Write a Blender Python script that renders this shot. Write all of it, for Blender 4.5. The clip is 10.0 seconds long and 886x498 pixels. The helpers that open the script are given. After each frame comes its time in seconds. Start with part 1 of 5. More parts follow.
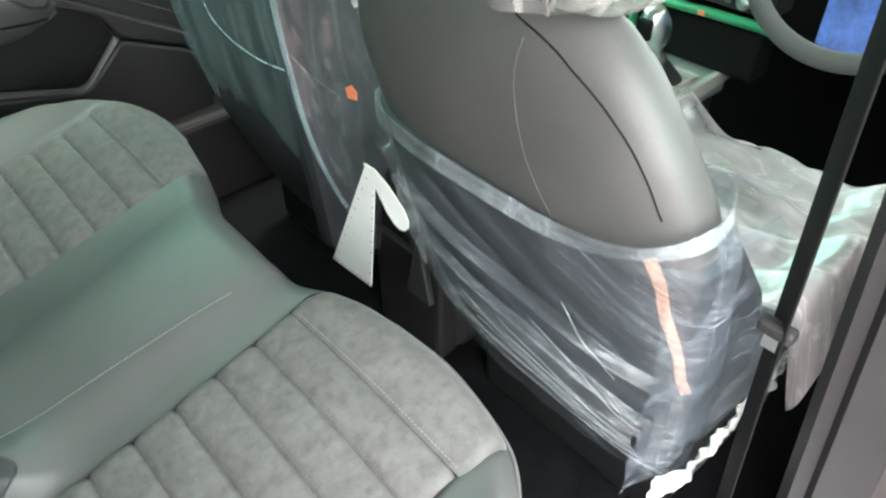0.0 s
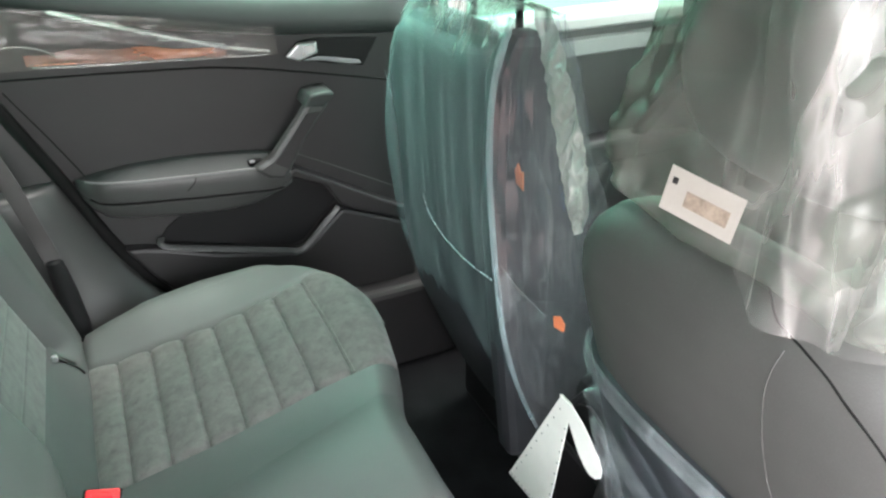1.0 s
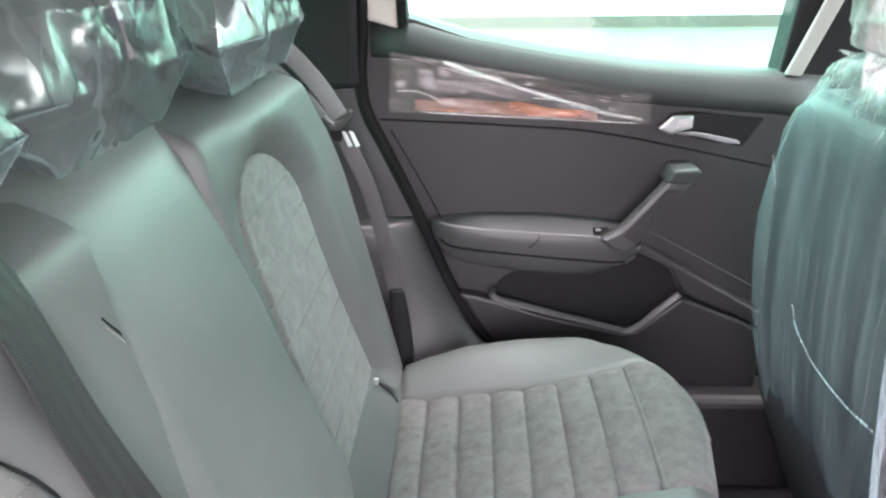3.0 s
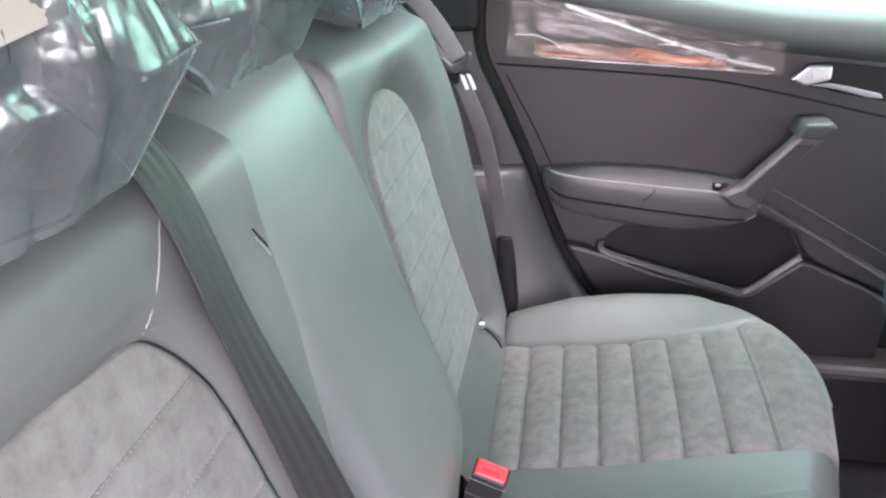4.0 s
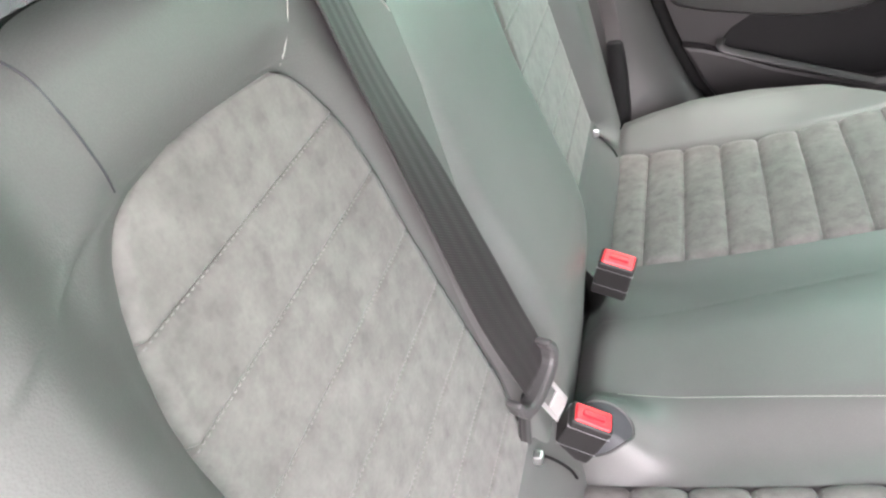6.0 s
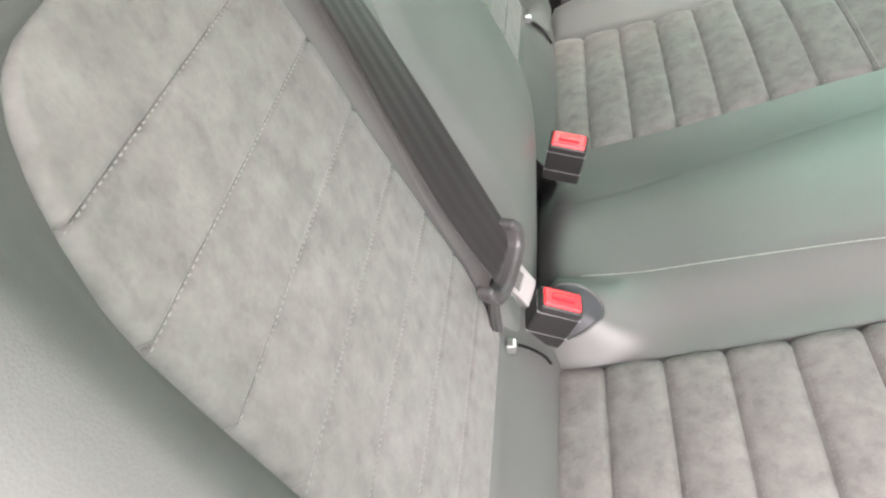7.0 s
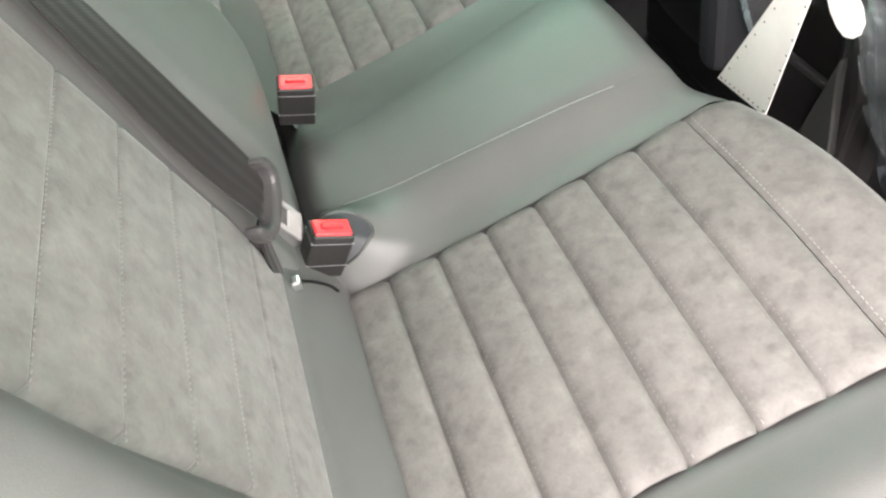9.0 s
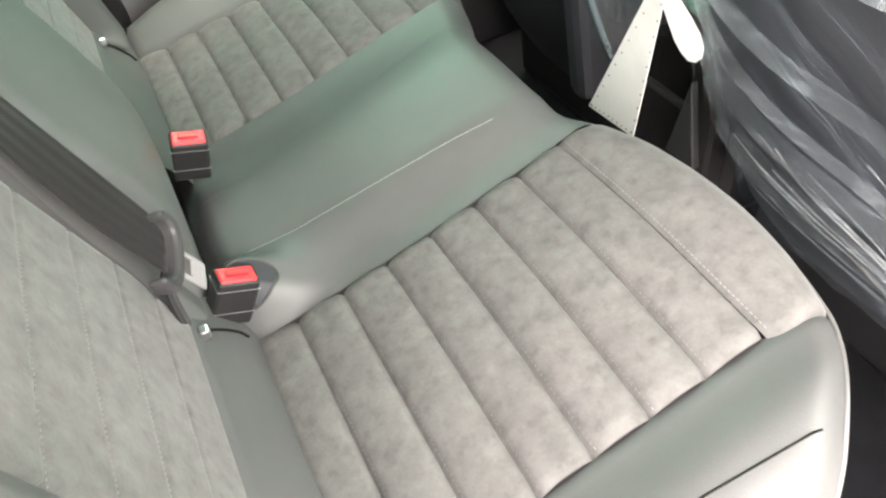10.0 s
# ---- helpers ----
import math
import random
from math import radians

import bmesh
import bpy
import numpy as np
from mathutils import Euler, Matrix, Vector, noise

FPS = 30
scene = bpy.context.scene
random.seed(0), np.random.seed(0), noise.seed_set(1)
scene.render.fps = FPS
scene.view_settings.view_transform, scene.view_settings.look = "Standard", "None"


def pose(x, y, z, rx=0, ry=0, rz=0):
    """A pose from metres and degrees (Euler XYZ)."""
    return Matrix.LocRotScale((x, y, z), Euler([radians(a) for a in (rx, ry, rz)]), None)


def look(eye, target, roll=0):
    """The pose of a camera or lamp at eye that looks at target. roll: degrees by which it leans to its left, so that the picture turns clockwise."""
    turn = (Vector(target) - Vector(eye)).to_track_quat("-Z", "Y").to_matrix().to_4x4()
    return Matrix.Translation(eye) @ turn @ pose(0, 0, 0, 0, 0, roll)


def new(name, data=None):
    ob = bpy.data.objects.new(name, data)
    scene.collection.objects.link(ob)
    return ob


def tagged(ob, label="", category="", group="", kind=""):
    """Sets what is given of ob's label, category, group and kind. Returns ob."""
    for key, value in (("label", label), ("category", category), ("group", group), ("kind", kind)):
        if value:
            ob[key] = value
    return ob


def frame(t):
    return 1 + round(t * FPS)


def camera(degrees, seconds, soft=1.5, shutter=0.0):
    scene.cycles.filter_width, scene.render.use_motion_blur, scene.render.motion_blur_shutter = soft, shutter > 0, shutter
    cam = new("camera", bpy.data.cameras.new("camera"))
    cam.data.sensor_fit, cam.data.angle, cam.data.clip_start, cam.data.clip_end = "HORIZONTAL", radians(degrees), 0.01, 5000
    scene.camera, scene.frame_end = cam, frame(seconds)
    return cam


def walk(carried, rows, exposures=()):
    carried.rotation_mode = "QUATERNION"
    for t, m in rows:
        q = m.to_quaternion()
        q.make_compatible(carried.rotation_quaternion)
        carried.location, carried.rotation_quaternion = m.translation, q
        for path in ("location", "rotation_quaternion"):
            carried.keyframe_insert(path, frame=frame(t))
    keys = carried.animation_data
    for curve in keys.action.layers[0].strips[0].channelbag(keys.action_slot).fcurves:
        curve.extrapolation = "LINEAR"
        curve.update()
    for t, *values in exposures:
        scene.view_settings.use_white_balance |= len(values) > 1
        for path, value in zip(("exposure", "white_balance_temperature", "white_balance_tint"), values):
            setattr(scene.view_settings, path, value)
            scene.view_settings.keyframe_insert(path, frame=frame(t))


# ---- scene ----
cam = camera(62.8, 10.0, 2.3)
PATH = [
    (0, (0.111, -0.831, 1.099), (1.129, 0.322, -0.179), -0.1),
    (0.5, (0.134, -0.765, 1.144), (1.044, 0.615, 0.017), -0.8),
    (1, (0.155, -0.712, 1.162), (0.892, 0.878, 0.199), -0.9),
    (1.5, (0.156, -0.666, 1.158), (0.678, 1.065, 0.302), -0.9),
    (2, (0.147, -0.636, 1.15), (0.46, 1.172, 0.353), -0.2),
    (2.5, (0.148, -0.615, 1.137), (0.243, 1.227, 0.364), -0.6),
    (3.8, (0.119, -0.631, 1.115), (-0.167, 1.159, 0.271), -0.9),
    (4, (0.107, -0.633, 1.105), (-0.218, 1.137, 0.232), -1.2),
    (4.5, (0.098, -0.647, 1.083), (-0.344, 1.065, 0.147), -2.8),
    (5, (0.091, -0.659, 1.061), (-0.435, 0.985, 0.051), -5.2),
    (5.5, (0.084, -0.67, 1.039), (-0.498, 0.908, -0.043), -8.2),
    (5.7, (0.087, -0.676, 1.033), (-0.508, 0.878, -0.077), -9.4),
    (6.8, (0.053, -0.668, 0.975), (-0.38, 0.785, -0.329), -13.0),
    (7, (0.05, -0.666, 0.966), (-0.343, 0.765, -0.375), -13.4),
    (7.5, (0.048, -0.671, 0.953), (-0.227, 0.717, -0.46), -14.8),
    (8, (0.042, -0.681, 0.948), (-0.071, 0.681, -0.511), -14.3),
    (8.5, (0.043, -0.696, 0.948), (0.102, 0.643, -0.537), -13.2),
    (9, (0.045, -0.714, 0.951), (0.252, 0.601, -0.542), -12.3),
    (9.5, (0.043, -0.734, 0.96), (0.393, 0.563, -0.522), -11.1),
    (10, (0.043, -0.751, 0.969), (0.519, 0.548, -0.476), -9.7),
]
EXPOSURES = [(0, 0.09, 6400, 5), (0.5, 0.22, 6390, 6), (1, 0.25, 6370, 8), (2, 0.46, 6410, 17), (2.7, 0.62, 6390, 24), (3.8, 0.82, 6380, 32), (4.5, 0.91, 6470, 33), (5.5, 0.94, 6650, 27), (7, 0.85, 6950, 22), (7.5, 0.82, 7050, 21), (8.5, 0.69, 7060, 18), (10, 0.57, 7050, 14)]
walk(cam, [(t, look(eye, target, roll)) for t, eye, target, roll in PATH], [(t, 3.8 + s, k, m) for t, s, k, m in EXPOSURES])

# ---- world, sun, exposure ----
world = bpy.data.worlds.new("sky")
scene.world = world
world.use_nodes = True
wn, wl = world.node_tree.nodes, world.node_tree.links
sky = wn.new("ShaderNodeTexSky")
sky.sky_type, sky.sun_disc = "NISHITA", False
sky.sun_elevation, sky.sun_rotation = radians(78), radians(50)
sky.air_density, sky.dust_density, sky.ozone_density = 1.0, 3.0, 0.5
soft_sky = wn.new("ShaderNodeMixRGB")
soft_sky.inputs["Fac"].default_value = 0.7
soft_sky.inputs["Color2"].default_value = (9.6, 9.2, 8.9, 1)
wl.new(sky.outputs[0], soft_sky.inputs["Color1"])
wl.new(soft_sky.outputs[0], wn["Background"].inputs["Color"])
wn["Background"].inputs["Strength"].default_value = 0.14
sun_data = bpy.data.lights.new("sun", "SUN")
sun_data.energy, sun_data.angle, sun_data.color = 0.5, radians(25), (1.0, 0.97, 0.93)
sun = new("sun", sun_data)
sun.matrix_world = look((1.0, 0.8, 6), (0.2, 0, 0))

# ---- materials ----
def mat_base(name, colour, rough=0.5, metal=0.0, spec=0.5):
    m = bpy.data.materials.new(name)
    m.use_nodes = True
    b = m.node_tree.nodes["Principled BSDF"]
    b.inputs["Base Color"].default_value = (*colour, 1)
    b.inputs["Roughness"].default_value = rough
    b.inputs["Metallic"].default_value = metal
    b.inputs["Specular IOR Level"].default_value = spec
    return m, m.node_tree.nodes, m.node_tree.links, b


def varied(name, colour, rough=0.5, vary=0.15, big=6.0, fine=220.0, bump=0.15, kind="noise", metal=0.0, spec=0.5, depth=0.001, sheen=0.0):
    """Two-scale variation of the colour and roughness, with fine relief."""
    m, n, l, b = mat_base(name, colour, rough, metal, spec)
    co = n.new("ShaderNodeTexCoord")
    a = n.new("ShaderNodeTexNoise")
    a.inputs["Scale"].default_value, a.inputs["Detail"].default_value = big, 5
    f = n.new("ShaderNodeTexVoronoi" if kind == "cell" else "ShaderNodeTexNoise")
    f.inputs["Scale"].default_value = fine
    l.new(co.outputs["Object"], a.inputs["Vector"])
    l.new(co.outputs["Object"], f.inputs["Vector"])
    mix = n.new("ShaderNodeMath")
    mix.operation = "MULTIPLY_ADD"
    l.new(f.outputs[0], mix.inputs[0])
    mix.inputs[1].default_value = 0.35
    l.new(a.outputs[0], mix.inputs[2])
    ramp = n.new("ShaderNodeValToRGB")
    e = ramp.color_ramp.elements
    e[0].position, e[1].position = 0.4, 0.9
    e[0].color = (*[c * (1 - vary) for c in colour], 1)
    e[1].color = (*[min(1, c * (1 + vary)) for c in colour], 1)
    l.new(mix.outputs[0], ramp.inputs[0])
    l.new(ramp.outputs[0], b.inputs["Base Color"])
    bp = n.new("ShaderNodeBump")
    bp.inputs["Strength"].default_value, bp.inputs["Distance"].default_value = bump, depth
    l.new(f.outputs[0], bp.inputs["Height"])
    l.new(bp.outputs[0], b.inputs["Normal"])
    if sheen:
        b.inputs["Sheen Weight"].default_value = sheen
        b.inputs["Sheen Roughness"].default_value = 0.4
    return m


LEATHER = varied("leather", (0.078, 0.0785, 0.077), 0.54, 0.1, 9, 800, 0.2, "cell", depth=0.0004, spec=0.55)
# lighter copy of the leather: windscreen light on the centre section put into colour
LIT_LEATHER = varied("lit_leather", (0.1, 0.101, 0.099), 0.46, 0.1, 9, 800, 0.2, "cell", depth=0.0004, spec=0.75)
SEAT_LEATHER = varied("seat_leather", (0.066, 0.064, 0.062), 0.5, 0.12, 9, 800, 0.2, "cell", depth=0.0004, spec=0.48)
PIPING = varied("piping_leather", (0.125, 0.124, 0.12), 0.6, 0.1, 20, 600, 0.1)
SUEDE = varied("suede", (0.12, 0.1145, 0.11), 0.95, 0.17, 60, 300, 0.35, sheen=0.16, spec=0.2)
# nap brushed both ways: broad soft patches besides the grain
sn, sl = SUEDE.node_tree.nodes, SUEDE.node_tree.links
nap, nap_map = sn.new("ShaderNodeTexNoise"), sn.new("ShaderNodeMapRange")
nap.inputs["Scale"].default_value, nap.inputs["Detail"].default_value, nap.inputs["Distortion"].default_value = 21, 4, 0.8
nap_map.inputs[1].default_value, nap_map.inputs[2].default_value, nap_map.inputs[3].default_value, nap_map.inputs[4].default_value = 0.35, 0.65, 0.91, 1.08
nap_mix = sn.new("ShaderNodeMixRGB")
nap_mix.blend_type = "MULTIPLY"
nap_mix.inputs["Fac"].default_value = 1
sl.new(sn["Texture Coordinate"].outputs["Object"], nap.inputs["Vector"])
sl.new(nap.outputs[0], nap_map.inputs[0])
sl.new(sn["Color Ramp"].outputs[0], nap_mix.inputs["Color1"])
sl.new(nap_map.outputs[0], nap_mix.inputs["Color2"])
fleck, fleck_map, fleck_mix = sn.new("ShaderNodeTexNoise"), sn.new("ShaderNodeMapRange"), sn.new("ShaderNodeMixRGB")
fleck.inputs["Scale"].default_value, fleck.inputs["Detail"].default_value = 66, 4
fleck_map.inputs[1].default_value, fleck_map.inputs[2].default_value, fleck_map.inputs[3].default_value, fleck_map.inputs[4].default_value = 0.53, 0.68, 1.0, 0.85
fleck_mix.blend_type = "MULTIPLY"
fleck_mix.inputs["Fac"].default_value = 1
sl.new(sn["Texture Coordinate"].outputs["Object"], fleck.inputs["Vector"])
sl.new(fleck.outputs[0], fleck_map.inputs[0])
sl.new(nap_mix.outputs[0], fleck_mix.inputs["Color1"])
sl.new(fleck_map.outputs[0], fleck_mix.inputs["Color2"])
sl.new(fleck_mix.outputs[0], sn["Principled BSDF"].inputs["Base Color"])
TRIM = varied("trim_plastic", (0.0165, 0.0153, 0.016), 0.5, 0.1, 8, 600, 0.2, spec=0.4)
TRIM_SOFT = varied("soft_trim", (0.034, 0.035, 0.034), 0.42, 0.1, 8, 600, 0.2, spec=0.55)
# sill and arm pad: teal tint of the window light put into both colours
SILL_SOFT = varied("sill_soft", (0.026, 0.031, 0.03), 0.55, 0.08, 8, 600, 0.15, spec=0.28)
ARM_PAD = varied("arm_pad", (0.016, 0.021, 0.02), 0.5, 0.1, 8, 600, 0.15, spec=0.4)
# pale colour that paints the highlight on the armrest's front edge
LIP_HIGHLIGHT = varied("lip_highlight", (0.1, 0.105, 0.103), 0.4, 0.1, 12, 500, 0.1)
TRIM_DARK = varied("dark_trim", (0.006, 0.006, 0.0065), 0.7, 0.1, 8, 500, 0.2, spec=0.22)
CARPET = varied("carpet", (0.007, 0.007, 0.008), 0.95, 0.4, 14, 700, 0.8, depth=0.003, spec=0.1)
SEAT_SHELL = varied("seat_shell", (0.022, 0.024, 0.028), 0.6, 0.15, 10, 500, 0.2)
HEADLINER = varied("headliner", (0.5, 0.5, 0.48), 0.95, 0.05, 10, 800, 0.2)
RUBBER = varied("rubber", (0.004, 0.004, 0.004), 0.8, 0.2, 10, 300, 0.1, spec=0.2)
WEBBING = varied("belt_webbing", (0.009, 0.0078, 0.0082), 0.55, 0.12, 14, 900, 0.3, sheen=0.13)
bn, bl = WEBBING.node_tree.nodes, WEBBING.node_tree.links
weave_uv = bn.new("ShaderNodeUVMap")
twill, rib = bn.new("ShaderNodeTexWave"), bn.new("ShaderNodeTexWave")
twill.wave_type, twill.bands_direction = "BANDS", "DIAGONAL"
twill.inputs["Scale"].default_value, twill.inputs["Distortion"].default_value = 210, 0.3
rib.wave_type, rib.bands_direction = "BANDS", "X"
rib.inputs["Scale"].default_value = 26
weave = bn.new("ShaderNodeMath")
weave.operation = "MULTIPLY_ADD"
weave.inputs[1].default_value = 0.3
weave_bump, weave_mix = bn.new("ShaderNodeBump"), bn.new("ShaderNodeMixRGB")
weave_bump.inputs["Strength"].default_value, weave_bump.inputs["Distance"].default_value = 0.6, 0.0008
weave_mix.blend_type = "MULTIPLY"
weave_mix.inputs["Fac"].default_value = 0.45
bl.new(weave_uv.outputs[0], twill.inputs["Vector"])
bl.new(weave_uv.outputs[0], rib.inputs["Vector"])
bl.new(twill.outputs[0], weave.inputs[0])
bl.new(rib.outputs[0], weave.inputs[2])
bl.new(weave.outputs[0], weave_bump.inputs["Height"])
bl.new(weave_bump.outputs[0], bn["Principled BSDF"].inputs["Normal"])
bl.new(bn["Color Ramp"].outputs[0], weave_mix.inputs["Color1"])
bl.new(weave.outputs[0], weave_mix.inputs["Color2"])
bl.new(weave_mix.outputs[0], bn["Principled BSDF"].inputs["Base Color"])
SIDE_WEBBING = varied("side_webbing", (0.05, 0.046, 0.046), 0.6, 0.15, 20, 900, 0.4, sheen=0.1)
CHROME = varied("chrome", (0.8, 0.8, 0.81), 0.28, 0.05, 10, 300, 0.02, metal=1.0)
BUCKLE_BLACK = varied("buckle_black", (0.014, 0.0135, 0.0135), 0.5, 0.15, 20, 500, 0.15, spec=0.4)
STEEL = varied("brushed_steel", (0.42, 0.41, 0.41), 0.5, 0.06, 20, 500, 0.05, metal=0.5)
RED = varied("red_plastic", (0.75, 0.02, 0.03), 0.35, 0.08, 15, 400, 0.05)
THREAD = varied("thread", (0.21, 0.203, 0.195), 0.8, 0.2, 40, 900, 0.2)
THREAD_INSERT = varied("thread_insert", (0.17, 0.165, 0.158), 0.8, 0.2, 40, 900, 0.2)
THREAD_PALE = varied("thread_pale", (0.34, 0.335, 0.32), 0.8, 0.2, 40, 900, 0.2)
# reddened and darkened to offset the green glass and the high exposure
ASPHALT = varied("yard_asphalt", (0.074, 0.044, 0.042), 0.9, 0.2, 0.7, 25, 0.3)
WHITE_WALL = varied("white_wall", (0.78, 0.78, 0.76), 0.85, 0.06, 1.5, 40, 0.15)
BODY_PAINT = varied("body_paint", (0.75, 0.76, 0.77), 0.3, 0.03, 5, 200, 0.02)
LABEL_PRINT = varied("label_print", (0.24, 0.19, 0.15), 0.8, 0.4, 90, 400, 0.05)
LABEL_PAPER = varied("label_paper", (0.36, 0.33, 0.3), 0.8, 0.06, 20, 400, 0.05)
PAPER = varied("paper", (0.78, 0.77, 0.74), 0.8, 0.05, 20, 400, 0.05)


def pane_glass(name, tint, gloss=0.08):
    m = bpy.data.materials.new(name)
    m.use_nodes = True
    n, l = m.node_tree.nodes, m.node_tree.links
    n.remove(n["Principled BSDF"])
    t, g, x = n.new("ShaderNodeBsdfTransparent"), n.new("ShaderNodeBsdfGlossy"), n.new("ShaderNodeMixShader")
    t.inputs["Color"].default_value = (*tint, 1)
    g.inputs["Roughness"].default_value = 0.02
    x.inputs[0].default_value = gloss
    l.new(t.outputs[0], x.inputs[1])
    l.new(g.outputs[0], x.inputs[2])
    l.new(x.outputs[0], n["Material Output"].inputs[0])
    return m


def film(name, milk, crease, scale, turn=(0, 0, 0), gloss=0.14, rough=0.1, colour=(0.8, 0.82, 0.82), relief=0.01, width=0.035, low=0.35, high=1.6, clear=(0.93, 0.95, 0.95)):
    """Thin plastic film: hazy, with fine bright creases drawn along one way, and glints."""
    m = bpy.data.materials.new(name)
    m.use_nodes = True
    n, l = m.node_tree.nodes, m.node_tree.links
    n.remove(n["Principled BSDF"])
    co, mp = n.new("ShaderNodeTexCoord"), n.new("ShaderNodeMapping")
    mp.vector_type = "TEXTURE"
    mp.inputs["Scale"].default_value = [1 / s for s in scale]
    mp.inputs["Rotation"].default_value = [radians(a) for a in turn]
    l.new(co.outputs["Object"], mp.inputs["Vector"])
    no, no2 = n.new("ShaderNodeTexNoise"), n.new("ShaderNodeTexNoise")
    no.inputs["Scale"].default_value, no.inputs["Detail"].default_value, no.inputs["Distortion"].default_value = 1.0, 3, 0.3
    no2.inputs["Scale"].default_value, no2.inputs["Detail"].default_value = 0.35, 4
    l.new(mp.outputs[0], no.inputs["Vector"])
    l.new(mp.outputs[0], no2.inputs["Vector"])
    # crease highlights are mixed in as pale diffuse lines
    line = n.new("ShaderNodeValToRGB")
    e = line.color_ramp.elements
    e[0].position, e[1].position = 0.5 - width, 0.5 + width
    e[0].color = e[1].color = (0, 0, 0, 1)
    mid = e.new(0.5)
    mid.color = (crease, crease, crease, 1)
    l.new(no.outputs[0], line.inputs[0])
    haze = n.new("ShaderNodeMapRange")
    haze.inputs[1].default_value, haze.inputs[2].default_value = 0.35, 0.7
    haze.inputs[3].default_value, haze.inputs[4].default_value = milk * low, milk * high
    l.new(no2.outputs[0], haze.inputs[0])
    fade, here = n.new("ShaderNodeMapRange"), n.new("ShaderNodeMath")
    fade.inputs[1].default_value, fade.inputs[2].default_value = 0.38, 0.62
    here.operation = "MULTIPLY"
    l.new(no2.outputs[0], fade.inputs[0])
    l.new(line.outputs[0], here.inputs[0])
    l.new(fade.outputs[0], here.inputs[1])
    add = n.new("ShaderNodeMath")
    add.use_clamp = True
    l.new(here.outputs[0], add.inputs[0])
    l.new(haze.outputs[0], add.inputs[1])
    bp = n.new("ShaderNodeBump")
    bp.inputs["Strength"].default_value, bp.inputs["Distance"].default_value = 0.8, relief
    l.new(no.outputs[0], bp.inputs["Height"])
    t, d, g = n.new("ShaderNodeBsdfTransparent"), n.new("ShaderNodeBsdfDiffuse"), n.new("ShaderNodeBsdfGlossy")
    t.inputs["Color"].default_value = (*clear, 1)
    d.inputs["Color"].default_value = (*colour, 1)
    g.inputs["Roughness"].default_value = rough
    l.new(bp.outputs[0], g.inputs["Normal"])
    x, y = n.new("ShaderNodeMixShader"), n.new("ShaderNodeMixShader")
    l.new(add.outputs[0], x.inputs[0])
    l.new(t.outputs[0], x.inputs[1])
    l.new(d.outputs[0], x.inputs[2])
    y.inputs[0].default_value = gloss
    l.new(x.outputs[0], y.inputs[1])
    l.new(g.outputs[0], y.inputs[2])
    l.new(y.outputs[0], n["Material Output"].inputs[0])
    return m


SIDE_GLASS = pane_glass("side_glass", (0.61, 0.97, 0.83))
TINTED = pane_glass("tinted_glass", (0.61, 0.97, 0.83))
WINDSCREEN = pane_glass("windscreen_glass", (0.86, 0.95, 0.91))
WRAP_NEAR = film("stretched_film", 0.05, 0.3, (9, 1.7, 85), (32, 0, 0), gloss=0.07, rough=0.14, relief=0.004, width=0.02, colour=(0.42, 0.48, 0.56))
CREASE = film("film_crease", 0.06, 0.18, (30, 6, 30), gloss=0.04, rough=0.2, width=0.05, colour=(0.75, 0.78, 0.8))
# pale haze for strips that paint broad highlights on the film
HIGHLIGHT_BAND = film("highlight_band", 0.035, 0.12, (9, 9, 60), gloss=0.05, rough=0.2, relief=0.002, width=0.05, colour=(0.6, 0.64, 0.68), low=0.3, high=1.6)
FLAP = film("crumpled_flap", 0.62, 0.4, (16, 16, 7), gloss=0.28, rough=0.15, relief=0.003, width=0.04, colour=(0.75, 0.77, 0.72), low=0.5, high=1.6)
PEACH = film("peach_tape", 0.22, 0.2, (20, 20, 8), gloss=0.06, colour=(0.75, 0.42, 0.3), low=0.2)
WRAP_FAR = film("seat_bag_film", 0.13, 0.12, (70, 70, 2.2), gloss=0.08, rough=0.25, relief=0.003, width=0.07, colour=(0.42, 0.55, 0.56), low=0.5, high=1.6, clear=(0.8, 0.88, 0.9))
LINK_FILM = film("linking_film", 0.03, 0.1, (20, 20, 6), gloss=0.05, rough=0.2, relief=0.004, width=0.03, colour=(0.45, 0.47, 0.48), clear=(0.85, 0.88, 0.89))
WRAP_SIDE = film("loose_film", 0.07, 0.1, (14, 14, 8), gloss=0.075, rough=0.12, relief=0.003, width=0.02, colour=(0.5, 0.5, 0.52), low=0.3, clear=(0.8, 0.82, 0.84))
PUCKER = film("gathered_film", 0.3, 0.35, (60, 60, 12), gloss=0.08, rough=0.25, relief=0.006, width=0.06, colour=(0.45, 0.52, 0.47), low=0.3, high=1.8)
SHEET = film("cushion_sheet", 0.6, 0.3, (30, 8, 8), gloss=0.1, rough=0.2, relief=0.006, colour=(0.74, 0.66, 0.67))
FROSTED = film("frosted_bag", 0.105, 0.2, (7, 7, 1.6), gloss=0.04, rough=0.25, relief=0.01, low=0.5, high=2.6, width=0.03, colour=(0.56, 0.56, 0.52), clear=(0.62, 0.67, 0.63))
FROST_FOLD = film("frosted_fold", 0.075, 0.3, (26, 26, 4), gloss=0.05, rough=0.25, relief=0.01, low=0.25, high=2.2, width=0.05, colour=(0.74, 0.7, 0.68))
BAG = film("headrest_bag", 0.55, 0.3, (14, 11, 6), gloss=0.15, rough=0.2, relief=0.003, width=0.04, colour=(0.17, 0.185, 0.195), low=0.5, high=1.5, clear=(0.58, 0.61, 0.63))
BAG_MILKY = film("milky_bag", 0.5, 0.3, (20, 16, 8), gloss=0.08, rough=0.3, relief=0.004, width=0.05, colour=(0.5, 0.53, 0.5), low=0.35, high=1.5, clear=(0.7, 0.73, 0.73))
